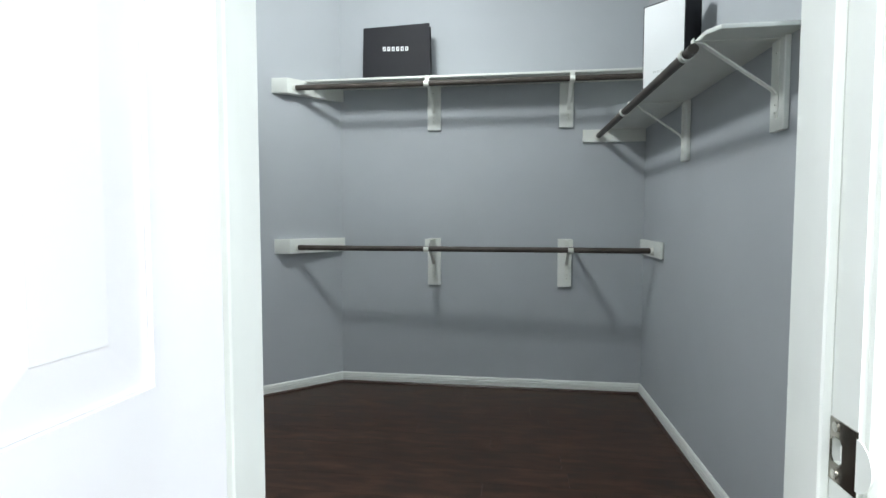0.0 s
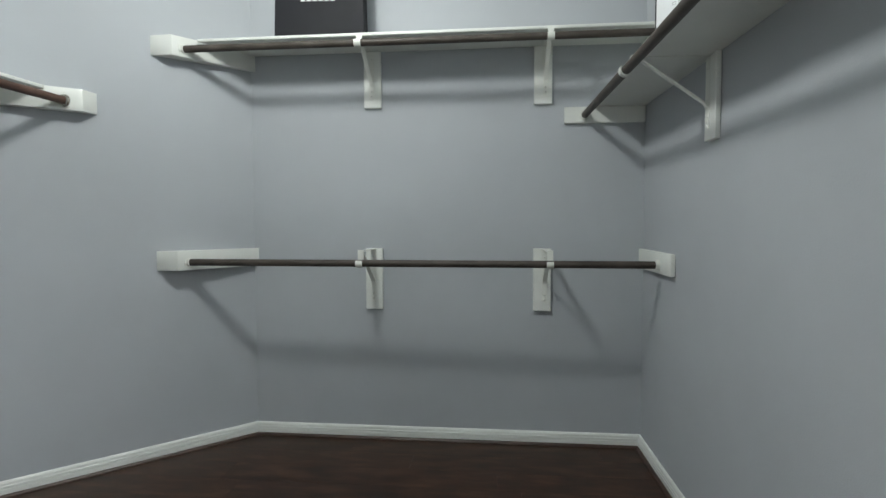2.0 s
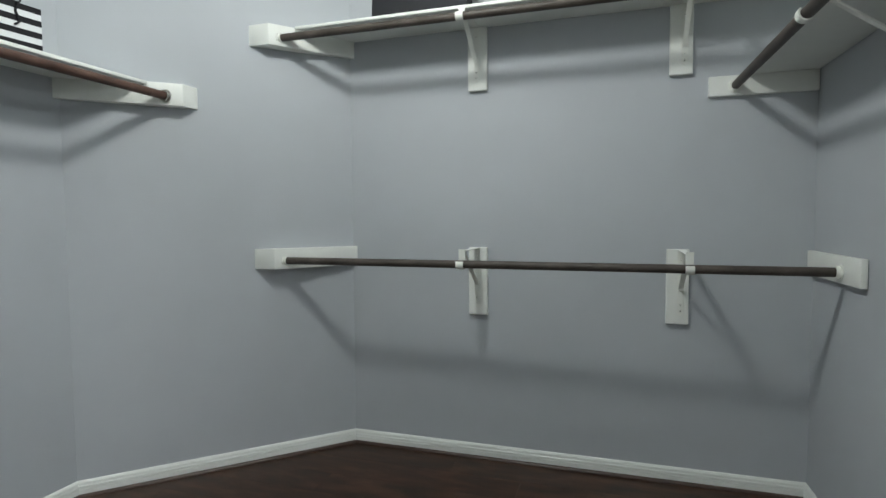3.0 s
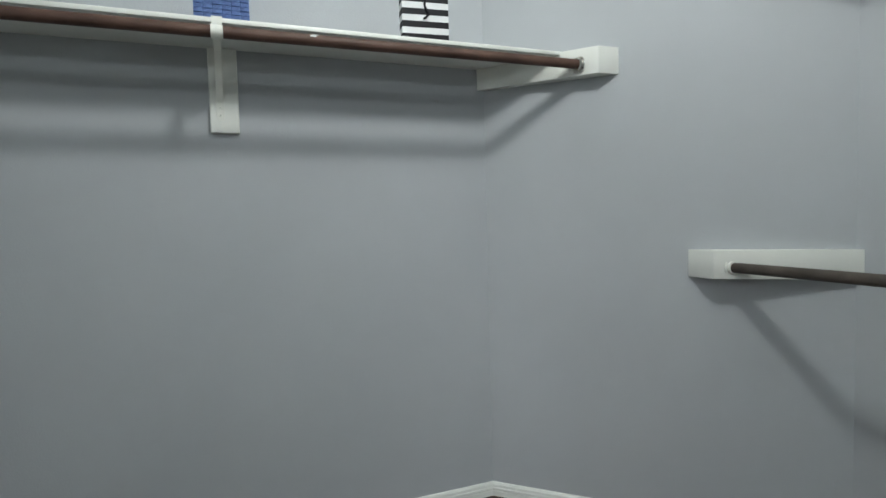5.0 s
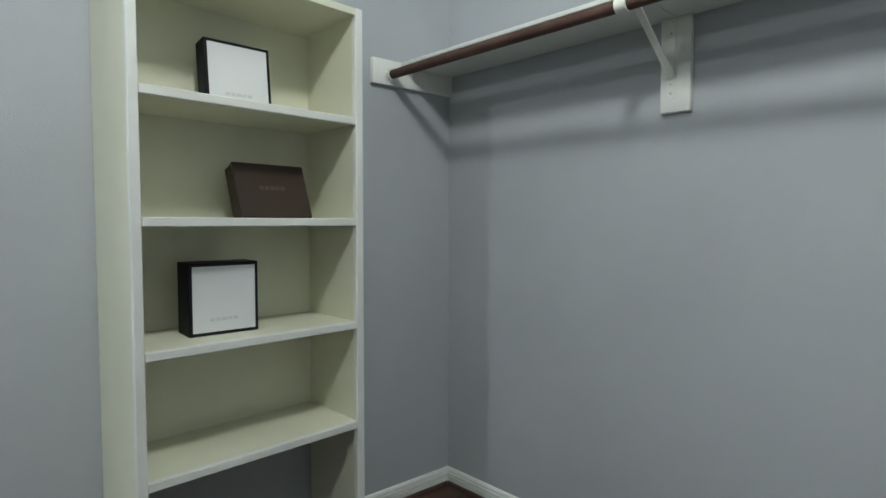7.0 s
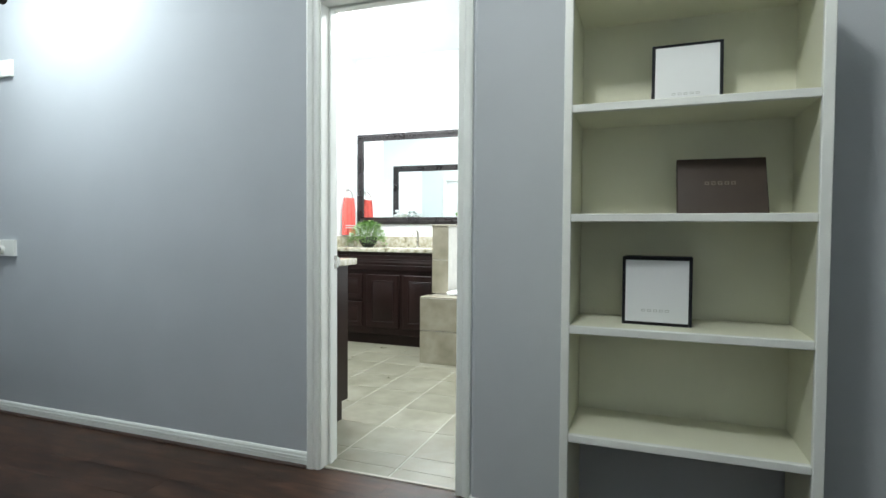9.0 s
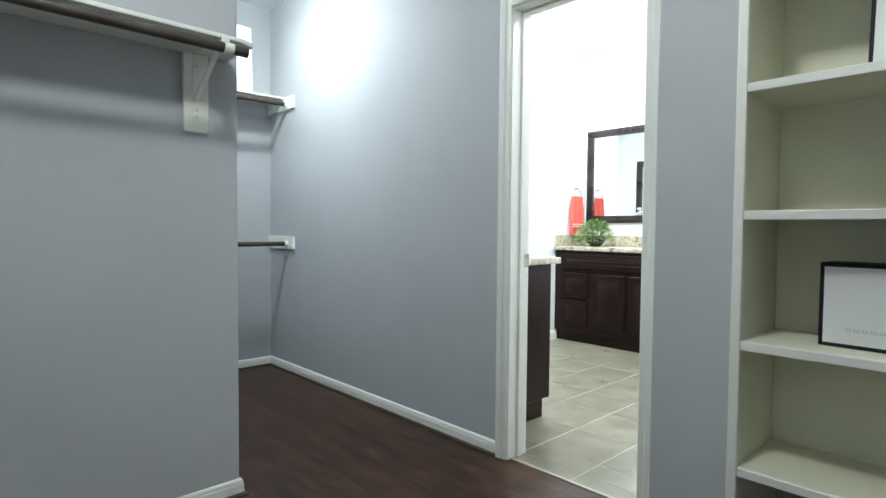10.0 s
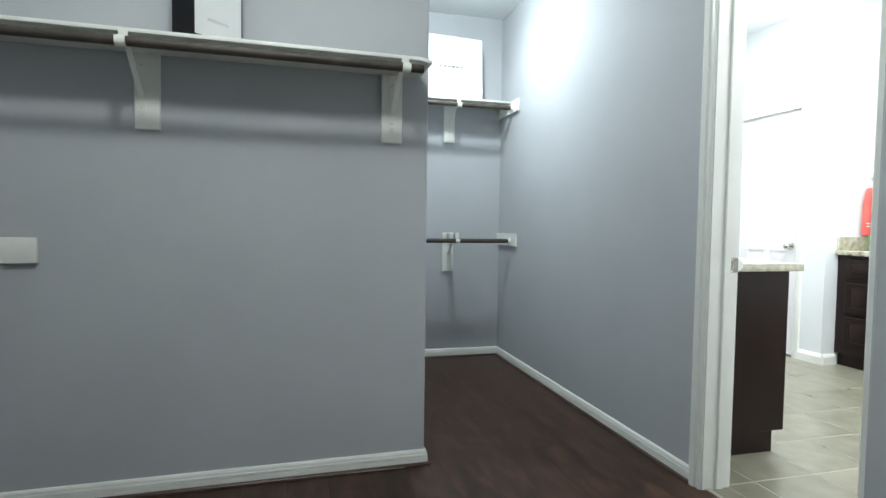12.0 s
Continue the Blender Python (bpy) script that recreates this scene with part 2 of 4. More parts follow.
structure("wall_bathroom_west", bx(BX0 - T, BX0, BY, -T - 0.005, 0, CEIL_BATH), M_BWALL, "pale bathroom side wall")
structure("wall_bathroom_east", bx(BX1, BX1 + T, PY - T, -T - 0.005, 0, CEIL_BATH), M_BWALL, "pale bathroom side wall")
structure("ceiling_bathroom", bx(BX0 - T, BX1 + T, BY - T, -T, CEIL_BATH, CEIL_BATH + 0.1), M_CEIL, "white bathroom ceiling")

floor = structure("floor", bx(XD - T, XE + T, -0.018, YA + T, -0.10, -0.009), M_SHOE, "dark brown laminate plank floor")
floor_bath = structure("floor_bathroom", bx(BX0 - T, BX1 + T, BY - T, -0.022, -0.10, -0.0006), M_GROUT, "beige ceramic tile floor with pale joints")
structure("threshold", bx(DL, DR, -0.030, -0.014, -0.009, 0.006, bevel=0.003, seg=2), M_SILL, "thin beige strip between laminate and tile")


# baseboards: a run from a to b on the left-hand side of the wall face
def run_profile(a, b, prof, ext_a=0.0, ext_b=0.0):
    """prof: (offset from the wall, height); swept from a to b, the room on the left of a->b."""
    bm = bmesh.new()
    a, b = Vector((*a, 0)), Vector((*b, 0))
    d = (b - a).normalized()
    n = Vector((-d.y, d.x, 0))
    ends = []
    for base, e in ((a, ext_a), (b, ext_b)):
        ends.append([bm.verts.new(base + n * o + d * (e * o) + Vector((0, 0, z))) for o, z in prof])
    k = len(prof)
    for i in range(k):
        j = (i + 1) % k
        bm.faces.new((ends[0][i], ends[1][i], ends[1][j], ends[0][j]))
    bm.faces.new(ends[0][::-1])
    bm.faces.new(ends[1])
    bmesh.ops.recalc_face_normals(bm, faces=bm.faces[:])
    return bm


BASE = [(0, 0.0), (0.013, 0.0), (0.013, 0.033), (0.0095, 0.0335), (0.0095, 0.0360), (0.0128, 0.0365), (0.0125, 0.046), (0.0105, 0.048), (0.0095, 0.058), (0.0055, 0.065), (0.002, 0.067), (0, 0.067)]
SHOE = [(0.013, 0.0), (0.026, 0.0), (0.025, 0.006), (0.021, 0.011), (0.013, 0.013)]
BASE_B = [(0, 0.0), (0.014, 0.0), (0.014, 0.060), (0.009, 0.075), (0.004, 0.085), (0, 0.086)]
tg = math.tan(radians(22.5))
RUNS = [
    ((east_x(YA), YA), (GX, YA), 1, -tg), ((GX, YA), (XD, GY), tg, -tg), ((XD, GY), (XD, YS), tg, -1),
    ((east_x(YC), YC), (east_x(YA), YA), -1, -1), ((XE, YC), (east_x(YC), YC), 1, 1), ((XE, 0), (XE, YC), 1, -1),
    ((DR + 0.067, 0), (XE, 0), 0, -1), ((XD, YS), (SX, SY), 1, 1), ((SX, SY), (SX, 0), -1, 0),
]
for a, b, ea, eb in RUNS:
    structure("baseboard", run_profile(a, b, BASE, ea, eb), M_TRIM, "white stepped baseboard along a grey wall")
    structure("shoe_moulding", run_profile(a, b, SHOE, ea, eb), M_SHOE, "thin dark brown moulding at the foot of a baseboard")
# Thin pale strip set on the face of the east shoe moulding.
structure("moulding_edge", bx(east_x(1.3) - 0.0272, east_x(1.3) - 0.0250, 1.14, 1.50, 0.0040, 0.0058), M_SILL, "thin pale strip along the dark moulding")
for a, b, ea, eb in [((DX0 - 0.06, PY), (PX, PY), 0, -1), ((PX, PY), (PX, -2.51), -1, 0)]:
    structure("baseboard", run_profile(b, a, BASE_B, eb, ea), M_TRIM, "white baseboard on the bathroom wall")


# ---- doorway ----
def casing_piece(bm, x_in, x_out, y_wall, out, z0, z1):
    """Upright casing with a stepped face. out: +1 or -1, the way it stands proud of the wall."""
    s = 1 if x_out > x_in else -1
    w = abs(x_out - x_in)
    steps = [(0.0, 0.010), (0.10, 0.014), (0.42, 0.012), (0.50, 0.018), (0.86, 0.020), (1.0, 0.016)]
    pts = [(x_in, y_wall)] + [(x_in + s * w * u, y_wall + out * h) for u, h in steps] + [(x_out, y_wall)]
    prism(bm, pts, z0, z1)


frame_ob = thing("door_frame", (0, 0, 0), "white painted doorway frame between closet and bathroom", "door frame")
bm = bmesh.new()
y0, y1 = -T - 0.009, 0.004
box(bm, DL - 0.018, DL, y0, y1, 0, DH)
part("jamb", bm, M_TRIM, frame_ob)
bm = bmesh.new()
for q in ((y0, y1, 0, 0.901), (y0, y1, 0.929, DH), (y0, -0.109, 0.901, 0.929), (-0.088, y1, 0.901, 0.929)):
    box(bm, DR, DR + 0.018, *q)
part("jamb", bm, M_TRIM, frame_ob, soft=False)
part("head_jamb", bx(DL - 0.018, DR + 0.018, y0, y1, DH, DH + 0.018), M_TRIM, frame_ob)
part("stop", bx(DL, DL + 0.011, -0.088, -0.056, 0, DH - 0.011, bevel=0.002), M_TRIM, frame_ob)
part("stop", bx(DR - 0.011, DR, -0.088, -0.056, 0, DH - 0.011, bevel=0.002), M_TRIM, frame_ob)
part("stop", bx(DL, DR, -0.088, -0.056, DH - 0.011, DH, bevel=0.002), M_TRIM, frame_ob)
for xi, xo in ((DL - 0.001, DL - 0.061), (DR + 0.006, DR + 0.066)):
    for yw, out in ((0.0, 1), (-T - 0.005, -1)):
        bm = bmesh.new()
        casing_piece(bm, xi, xo, yw + out * 0.0005, out, 0, DH + 0.066)
        part("casing", bm, M_TRIM, frame_ob, soft=False)
for yw, out in ((0.0, 1), (-T - 0.005, -1)):
    part("head_casing", bx(DL - 0.0005, DR + 0.005, *sorted((yw + out * 0.0005, yw + out * 0.017)), DH + 0.006, DH + 0.066, bevel=0.003), M_TRIM, frame_ob)

strike = thing("strike_plate", (DR, -0.108, 0.915), "tarnished metal strike plate let into the white jamb", "strike plate")
bm = bmesh.new()
for q in ((-0.022, 0.022, -0.030, -0.0125), (-0.022, 0.022, 0.0125, 0.030), (-0.022, -0.0005, -0.0125, 0.0125), (0.0190, 0.022, -0.0125, 0.0125)):
    box(bm, -0.0018, 0, *q)
for dy, dz in ((-0.0005, -0.0125), (-0.0005, 0.0125), (0.0190, -0.0125), (0.0190, 0.0125)):
    sy, sz = (1 if dy < 0 else -1), (1 if dz < 0 else -1)
    corner = [[bm.verts.new((xx, dy + sy * a, dz + sz * b)) for a, b in ((0, 0), (0.004, 0), (0, 0.005))] for xx in (-0.0017, -0.0001)]
    bm.faces.new(corner[0])
    bm.faces.new(corner[1][::-1])
    bm.faces.new((corner[0][1], corner[0][2], corner[1][2], corner[1][1]))
bmesh.ops.recalc_face_normals(bm, faces=bm.faces[:])
part("plate", bm, M_DARKSTEEL, strike, soft=False)
bm = bmesh.new()
box(bm, 0.0110, 0.0175, -0.0005, 0.0195, -0.0135, 0.0135)
part("latch_hole", bm, M_GROUT, strike, "pale wood showing in the latch hole")
bm = bmesh.new()
rod(bm, (-0.0016, -0.021, 0), (-0.0002, -0.021, 0), 0.024, 28)
part("lip", bm, M_TRIM, strike, "rounded lip painted over white")
for zz in (-0.023, 0.023):
    bm = bmesh.new()
    rod(bm, (-0.0030, 0.010, zz), (-0.0019, 0.010, zz), 0.0048, 14)
    part("screw", bm, M_STEEL, strike)


def six_panel(ob, w, h, t, knob_z, knob_side, mat_=M_TRIM, half=1):
    """Door slab in local x 0..w, y 0..t, z 0..h, with panels on both faces as separate parts."""
    bm = bmesh.new()
    box(bm, 0, w, 0.007, t - 0.007, 0.0, h)
    part("core", bm, mat_, ob)
    stile, mid = 0.10, 0.07
    rails = [(0.0, 0.20), (0.86, 0.985), (1.62, 1.72), (h - 0.11, h)]
    for yy0, yy1, s in ((0, 0.0068, -1), (t - 0.0068, t, 1)):
        bm = bmesh.new()
        box(bm, 0, stile, yy0, yy1, 0, h)
        box(bm, w - stile, w, yy0, yy1, 0, h)
        for z0, z1 in rails:
            box(bm, stile, w - stile, yy0, yy1, z0, z1)
        for k in range(3):
            box(bm, w / 2 - mid / 2, w / 2 + mid / 2, yy0, yy1, rails[k][1], rails[k + 1][0])
        part("face_frame", bm, mat_, ob, soft=False)
        for k in range(3):
            for x0, x1 in ((stile, w / 2 - mid / 2), (w / 2 + mid / 2, w - stile)):
                z0, z1 = rails[k][1], rails[k + 1][0]
                bm = bmesh.new()
                a, b = 0.0005, 0.046
                yb = yy0 + 0.0055 if s < 0 else yy1 - 0.0055
                yf = (yy0 + 0.0028) if s < 0 else (yy1 - 0.0028)
                lo = [bm.verts.new(c) for c in ((x0 + a, yb, z0 + a), (x1 - a, yb, z0 + a), (x1 - a, yb, z1 - a), (x0 + a, yb, z1 - a))]
                hi = [bm.verts.new(c) for c in ((x0 + b, yf, z0 + b), (x1 - b, yf, z0 + b), (x1 - b, yf, z1 - b), (x0 + b, yf, z1 - b))]
                yt = yf + s * 0.0007
                top = [bm.verts.new((v.co.x, yt, v.co.z)) for v in hi]
                bm.faces.new(top)
                for q in range(4):
                    bm.faces.new((hi[q], hi[(q + 1) % 4], top[(q + 1) % 4], top[q]))
                for q in range(4):
                    bm.faces.new((lo[q], lo[(q + 1) % 4], hi[(q + 1) % 4], hi[q]))
                bmesh.ops.recalc_face_normals(bm, faces=bm.faces[:])
                part("panel", bm, mat_, ob, soft=False)
    for s, yk in ((-1, 0), (1, t)):
        bm = bmesh.new()
        rod(bm, (knob_side, yk, knob_z), (knob_side, yk + s * 0.008, knob_z), 0.032, 24)
        rod(bm, (knob_side, yk + s * 0.008, knob_z), (knob_side, yk + s * 0.035, knob_z), 0.011, 16)
        ball(bm, (knob_side, yk + s * 0.052, knob_z), 0.027, (1, 0.8, 1))
        part("knob", bm, M_STEEL, ob, "brushed nickel knob")


door = tagged(new("door_1"), "white six-panel door standing open into the bathroom", "door", kind="structure")
door.matrix_world = pose(DL - 0.004, -T - 0.016, 0.008, 0, 0, -93)
six_panel(door, 0.585, 2.03, 0.035, 0.90, 0.525, M_DOOR)
door2 = tagged(new("door_2"), "closed white six-panel door in the bathroom wall", "door", kind="structure")
door2.matrix_world = pose(DX0 + 0.004, PY - 0.045, 0.012, 0, 0, 0)
six_panel(door2, DX1 - DX0 - 0.008, 2.0318, 0.035, 0.91, 0.06, M_DOOR)
cas2 = thing("door_casing", (0, 0, 0), "white casing round the closed bathroom door", "door casing")
for xi, xo in ((DX0, DX0 - 0.06), (DX1, DX1 + 0.06)):
    bm = bmesh.new()
    casing_piece(bm, xi, xo, PY + 0.0005, 1, 0, DH + 0.06)
    part("side_casing", bm, M_TRIM, cas2, soft=False)
part("head_casing", bx(DX0, DX1, PY + 0.0005, PY + 0.017, DH, DH + 0.06, bevel=0.003), M_TRIM, cas2)


# ---- closet shelves, rods and brackets ----
def bracket(where, turn, height, shelf=True, depth=0.30, rod_drop=0.055, rod_out=0.285, off=0.0):
    """Local: the wall is y = 0, the room is -y, the top of the board is z = 0."""
    ob = thing("shelf_bracket", where, "white enamelled shelf and rod bracket screwed to a painted backing board", "shelf bracket", "brackets under the closet shelves", turn)
    bm = bmesh.new()
    box(bm, -0.044, 0.044, -0.019, -0.0005, -height, 0, bevel=0.0025)
    part("backing_board", bm, M_SHELF, ob)
    x = off
    bm = bmesh.new()
    box(bm, x - 0.013, x + 0.013, -0.0215, -0.019, -height + 0.05, -0.004, bevel=0.0008)
    rod(bm, (x, -0.019, -height + 0.05), (x, -0.0214, -height + 0.05), 0.0128, 20)
    part("wall_plate", bm, M_METAL, ob)
    for zz in (-0.045, -height + 0.056, -height + 0.080):
        bm = bmesh.new()
        rod(bm, (x, -0.0215, zz), (x, -0.0238, zz), 0.0052, 12, 0.0042)
        screw = part("screw", bm, M_METAL, ob)
        # Dark disc on the head, its colour giving the shade of the screw hollow.
        bm = bmesh.new()
        rod(bm, (x, -0.0238, zz), (x, -0.0243, zz), 0.0020, 10)
        part("hollow_shade", bm, M_DARKSTEEL, screw, "dark disc for the shade in the screw hollow")
    bm = bmesh.new()
    box(bm, x - 0.013, x + 0.013, -rod_out + 0.0196, -0.0215, -0.0035, -0.0005, bevel=0.0008)
    part("arm", bm, M_METAL, ob)
    bm = bmesh.new()
    line = [(-rod_out + 0.024, -0.0062), (-rod_out + 0.042, -0.0068), (-rod_out + 0.052, -0.0105), (-rod_out + 0.062, -0.0190), (-0.030, -0.158), (-0.0235, -0.172)]
    hoops = []
    for k, (yy, zz) in enumerate(line):
        p, q = line[max(k - 1, 0)], line[min(k + 1, len(line) - 1)]
        d = Vector((0, q[0] - p[0], q[1] - p[1])).normalized()
        up = Vector((0, -d.z, d.y)) * 0.0026
        c = Vector((x, yy, zz))
        hoops.append([bm.verts.new(c + Vector((sx, 0, 0)) + up * su) for sx, su in ((-0.0095, -1), (0.0095, -1), (0.0095, 1), (-0.0095, 1))])
    for p, q in zip(hoops, hoops[1:]):
        for m in range(4):
            bm.faces.new((p[m], p[(m + 1) % 4], q[(m + 1) % 4], q[m]))
    bm.faces.new(hoops[0][::-1])
    bm.faces.new(hoops[-1])
    bmesh.ops.recalc_face_normals(bm, faces=bm.faces[:])
    part("brace", bm, M_METAL, ob)
    bm = bmesh.new()
    c = Vector((x, -rod_out - 0.002, -rod_drop))
    r0, r1, w = 0.0172, 0.0212, 0.0155
    rings = []
    for k in range(15):
        ang = radians(-128 + k * 17.0)
        ring = []
        for r, xx in ((r0, -w), (r1, -w), (r1, w), (r0, w)):
            ring.append(bm.verts.new(c + Vector((xx, math.sin(ang) * r, -math.cos(ang) * r))))
        rings.append(ring)
    for q in range(len(rings) - 1):
        for m in range(4):
            bm.faces.new((rings[q][m], rings[q][(m + 1) % 4], rings[q + 1][(m + 1) % 4], rings[q + 1][m]))
    bm.faces.new(rings[0])
    bm.faces.new(rings[-1][::-1])
    box(bm, x - 0.0125, x + 0.0155, -rod_out + 0.0152, -rod_out + 0.0185, -rod_drop + 0.006, 0.006)
    bmesh.ops.recalc_face_normals(bm, faces=bm.faces[:])
    part("rod_hook", bm, M_METAL, ob)
    return ob


def hang_rod(a, b, label, wood=M_ROD_GREY):
    ob = thing("closet_rod", a, label, "closet rod", "rods of the closet")
    bm = bmesh.new()
    rod(bm, (0, 0, 0), Vector(b) - Vector(a), 0.0165, 24)
    part("pole", bm, wood, ob)
    return ob


def socket(where, direction, metal=False):
    ob = thing("rod_socket", where, "round rod socket on the end board", "rod socket", "sockets of the closet rods")
    d = Vector(direction)
    bm = bmesh.new()
    rod(bm, (0, 0, 0), d * 0.004, 0.027, 24)
    rod(bm, d * 0.004, d * 0.016, 0.022, 24)
    part("cup", bm, M_STEEL if metal else M_METAL, ob)
    return ob


def board(name, bm, label):
    return tagged(part(name, bm, M_SHELF), label, "end board", "end boards of the closet rods")


TH = 0.014


def closet_shelf(back, front, z, label):
    """back: plan of the board; front: plan of the thin edging along its open side."""
    ob = thing("closet_shelf", (0, 0, 0), label, "shelf", "shelves of the closet")
    for name, plan in (("board", back), ("front_edging", front)):
        bm = bmesh.new()
        prism(bm, plan, z - TH, z, bevel=0.0018 if name == "front_edging" else 0.0)
        part(name, bm, M_SHELF, ob)
    return ob


ZU, ZM, ZL = 2.000, 1.700, 0.995
def east_board(y0, z0, z1):
    bm = bmesh.new()
    a, b = east_x(YA), east_x(y0)
    prism(bm, [(a - 0.0195, YA - 0.0005), (b - 0.0195, y0), (b - 0.0005, y0), (a - 0.0005, YA - 0.0005)], z0, z1, bevel=0.0015)
    return bm


# shelf and rods of the north wall
DROP, WID = 0.055, 0.256
for z in (ZU, ZL):
    bm = bmesh.new()
    prism(bm, [(-1.4525, 2.642), (-1.347, 2.642), (-1.095, YA - 0.0005), (-1.119, YA - 0.0005)], z - 0.092, z, bevel=0.0015)
    board("end_board", bm, "white painted wedge board on the diagonal wall")
    board("end_board", east_board(YA - 0.475 if z == ZL else YA - 0.33, z - 0.092, z if z == ZL else z - TH), "white painted end board on the grey wall")
    zr = z - DROP
    yl, yr = (2.692, 2.652) if z == ZL else (2.690, 2.690)
    hang_rod((-1.328, yl, zr), (east_x(yr) - 0.021, yr, zr), "grey-brown wooden rod across the closet")
    socket((-1.3265, yl, zr), (1, 0, 0))
    socket((east_x(yr) - 0.0200, yr, zr), (-1, 0, 0))
    for xx, off in ((-0.475, -0.004), (0.375, 0.012)):
        out = YA - (yl + (yr - yl) * (xx + 1.328) / 2.18)
        bracket((xx, YA, z - TH if z == ZU else z), 0, 0.282 if z == ZU else 0.312, rod_drop=DROP - (TH if z == ZU else 0), rod_out=out, off=off)
E1 = 0.016
closet_shelf([(-1.254, YA - WID + E1), (east_x(YA - WID + E1) - 0.001, YA - WID + E1), (east_x(YA) - 0.001, YA - 0.001), (-1.093, YA - 0.001)],
             [(-1.265, YA - WID), (east_x(YA - WID) - 0.001, YA - WID), (east_x(YA - WID + E1) - 0.001, YA - WID + E1), (-1.254, YA - WID + E1)], ZU, "white painted upper shelf on the north wall")

# west wall
RXD = -1.655
bm = bmesh.new()
prism(bm, [(-1.607, 2.4875), (-1.607, 2.402), (XD + 0.0005, 2.105), (XD + 0.0005, GY - 0.001)], ZM - 0.092, ZM, bevel=0.0015)
board("end_board", bm, "white painted wedge board on the diagonal wall")
bm = bmesh.new()
prism(bm, [(XD + 0.0005, step_y(XD) + 0.001), (XD + 0.38, step_y(XD + 0.38) + 0.001), (XD + 0.38, step_y(XD + 0.38) + 0.020), (XD + 0.0005, step_y(XD) + 0.020)], ZM - 0.092, ZM, bevel=0.0015)
board("end_board", bm, "white painted end board beside the bookcase")
closet_shelf([(XD + 0.001, step_y(XD) + 0.021), (XD + WID - E1, step_y(XD + WID) + 0.021), (XD + WID - E1, 2.300), (XD + 0.001, 2.103)],
             [(XD + WID - E1, step_y(XD + WID) + 0.021), (XD + WID, step_y(XD + WID) + 0.021), (XD + WID, 2.314), (XD + WID - E1, 2.300)], ZM, "white painted shelf on the west wall")
zr = ZM - DROP
y0r = step_y(RXD) + 0.022
pole = hang_rod((RXD, y0r, zr), (RXD, 2.362, zr), "dark reddish brown wooden rod under the west shelf", M_ROD)
for u in range(3):
    bm = bmesh.new()
    a0 = 20 + 22 * u
    for q in range(3):
        t0, t1 = radians(a0 + q * 6), radians(a0 + (q + 1) * 6)
        rr = 0.0168
        yy0, yy1 = 1.435 - y0r + 0.006 * u, 1.435 - y0r + 0.006 * u + 0.018
        bm.faces.new([bm.verts.new(c) for c in ((rr * math.cos(t0), yy0, rr * math.sin(t0)), (rr * math.cos(t1), yy0, rr * math.sin(t1)), (rr * math.cos(t1), yy1, rr * math.sin(t1)), (rr * math.cos(t0), yy1, rr * math.sin(t0)))])
    part("label_scrap", bm, M_WHITEP, pole, "torn scrap of white label")
socket((RXD, y0r - 0.001, zr), (0, 1, 0))
socket((RXD, 2.3600, zr), (0, -1, 0), True)
bracket((XD, 1.200, ZM - TH), 90, 0.270, rod_drop=DROP - TH, rod_out=RXD - XD, off=-0.012)

# east wall
board("end_board", bx(east_x(YA) - 0.385, east_x(YA) - 0.0005, YA - 0.0195, YA - 0.0005, ZM - 0.092, ZM - TH, bevel=0.0015), "white painted end board on the north wall")


def ex(out, y):
    return (east_x(y) - out, y)


ye = 1.085
closet_shelf([ex(0.001, YA - 0.001), ex(WID - E1, YA - 0.001), ex(WID - E1, ye + 0.060), ex(WID - 0.037, ye + E1), ex(0.001, ye + E1)][::-1],
             [ex(WID, YA - 0.001), ex(WID, ye + 0.055), ex(WID - 0.028, ye), ex(0.001, ye), ex(0.001, ye + E1), ex(WID - 0.037, ye + E1), ex(WID - E1, ye + 0.060), ex(WID - E1, YA - 0.001)], ZM, "white painted shelf on the east wall with a clipped corner")
hang_rod((*ex(0.290, YA - 0.021), zr), (*ex(0.290, ye + 0.050), zr), "grey-brown wooden rod under the east shelf, one end free")
socket((*ex(0.290, YA - 0.0198), zr), (0, -1, 0))
for yy, off in ((2.135, -0.018), (1.208, 0.0)):
    bracket((*ex(0, yy), ZM - TH), -90 + 1.26, 0.283, rod_drop=DROP - TH, rod_out=0.290, off=off)

# end of the passage
for z in (ZU, ZL):
    zr = z - DROP
    board("end_board", bx(XE - 0.385, XE - 0.0005, 0.0005, 0.0195, z - 0.092, z, bevel=0.0015), "white painted end board in the passage")
    board("end_board", bx(XE - 0.33, XE - 0.0005, YC - 0.0195, YC - 0.0005, z - 0.092, z - TH, bevel=0.0015), "white painted end board in the passage")
    hang_rod((XE - 0.285, 0.021, zr), (XE - 0.285, YC - 0.021, zr), "grey-brown wooden rod at the end of the passage")
    socket((XE - 0.285, 0.0198, zr), (0, 1, 0))
    bracket((XE, 0.435, z - TH if z == ZU else z), -90, 0.285 if z == ZU else 0.305, rod_drop=DROP - (TH if z == ZU else 0))
closet_shelf([(XE - WID + E1, 0.0205), (XE - 0.001, 0.0205), (XE - 0.001, YC - 0.001), (XE - WID + E1, YC - 0.001)],
             [(XE - WID, 0.0205), (XE - WID + E1, 0.0205), (XE - WID + E1, YC - 0.001), (XE - WID, YC - 0.001)], ZU, "white painted upper shelf at the end of the passage")

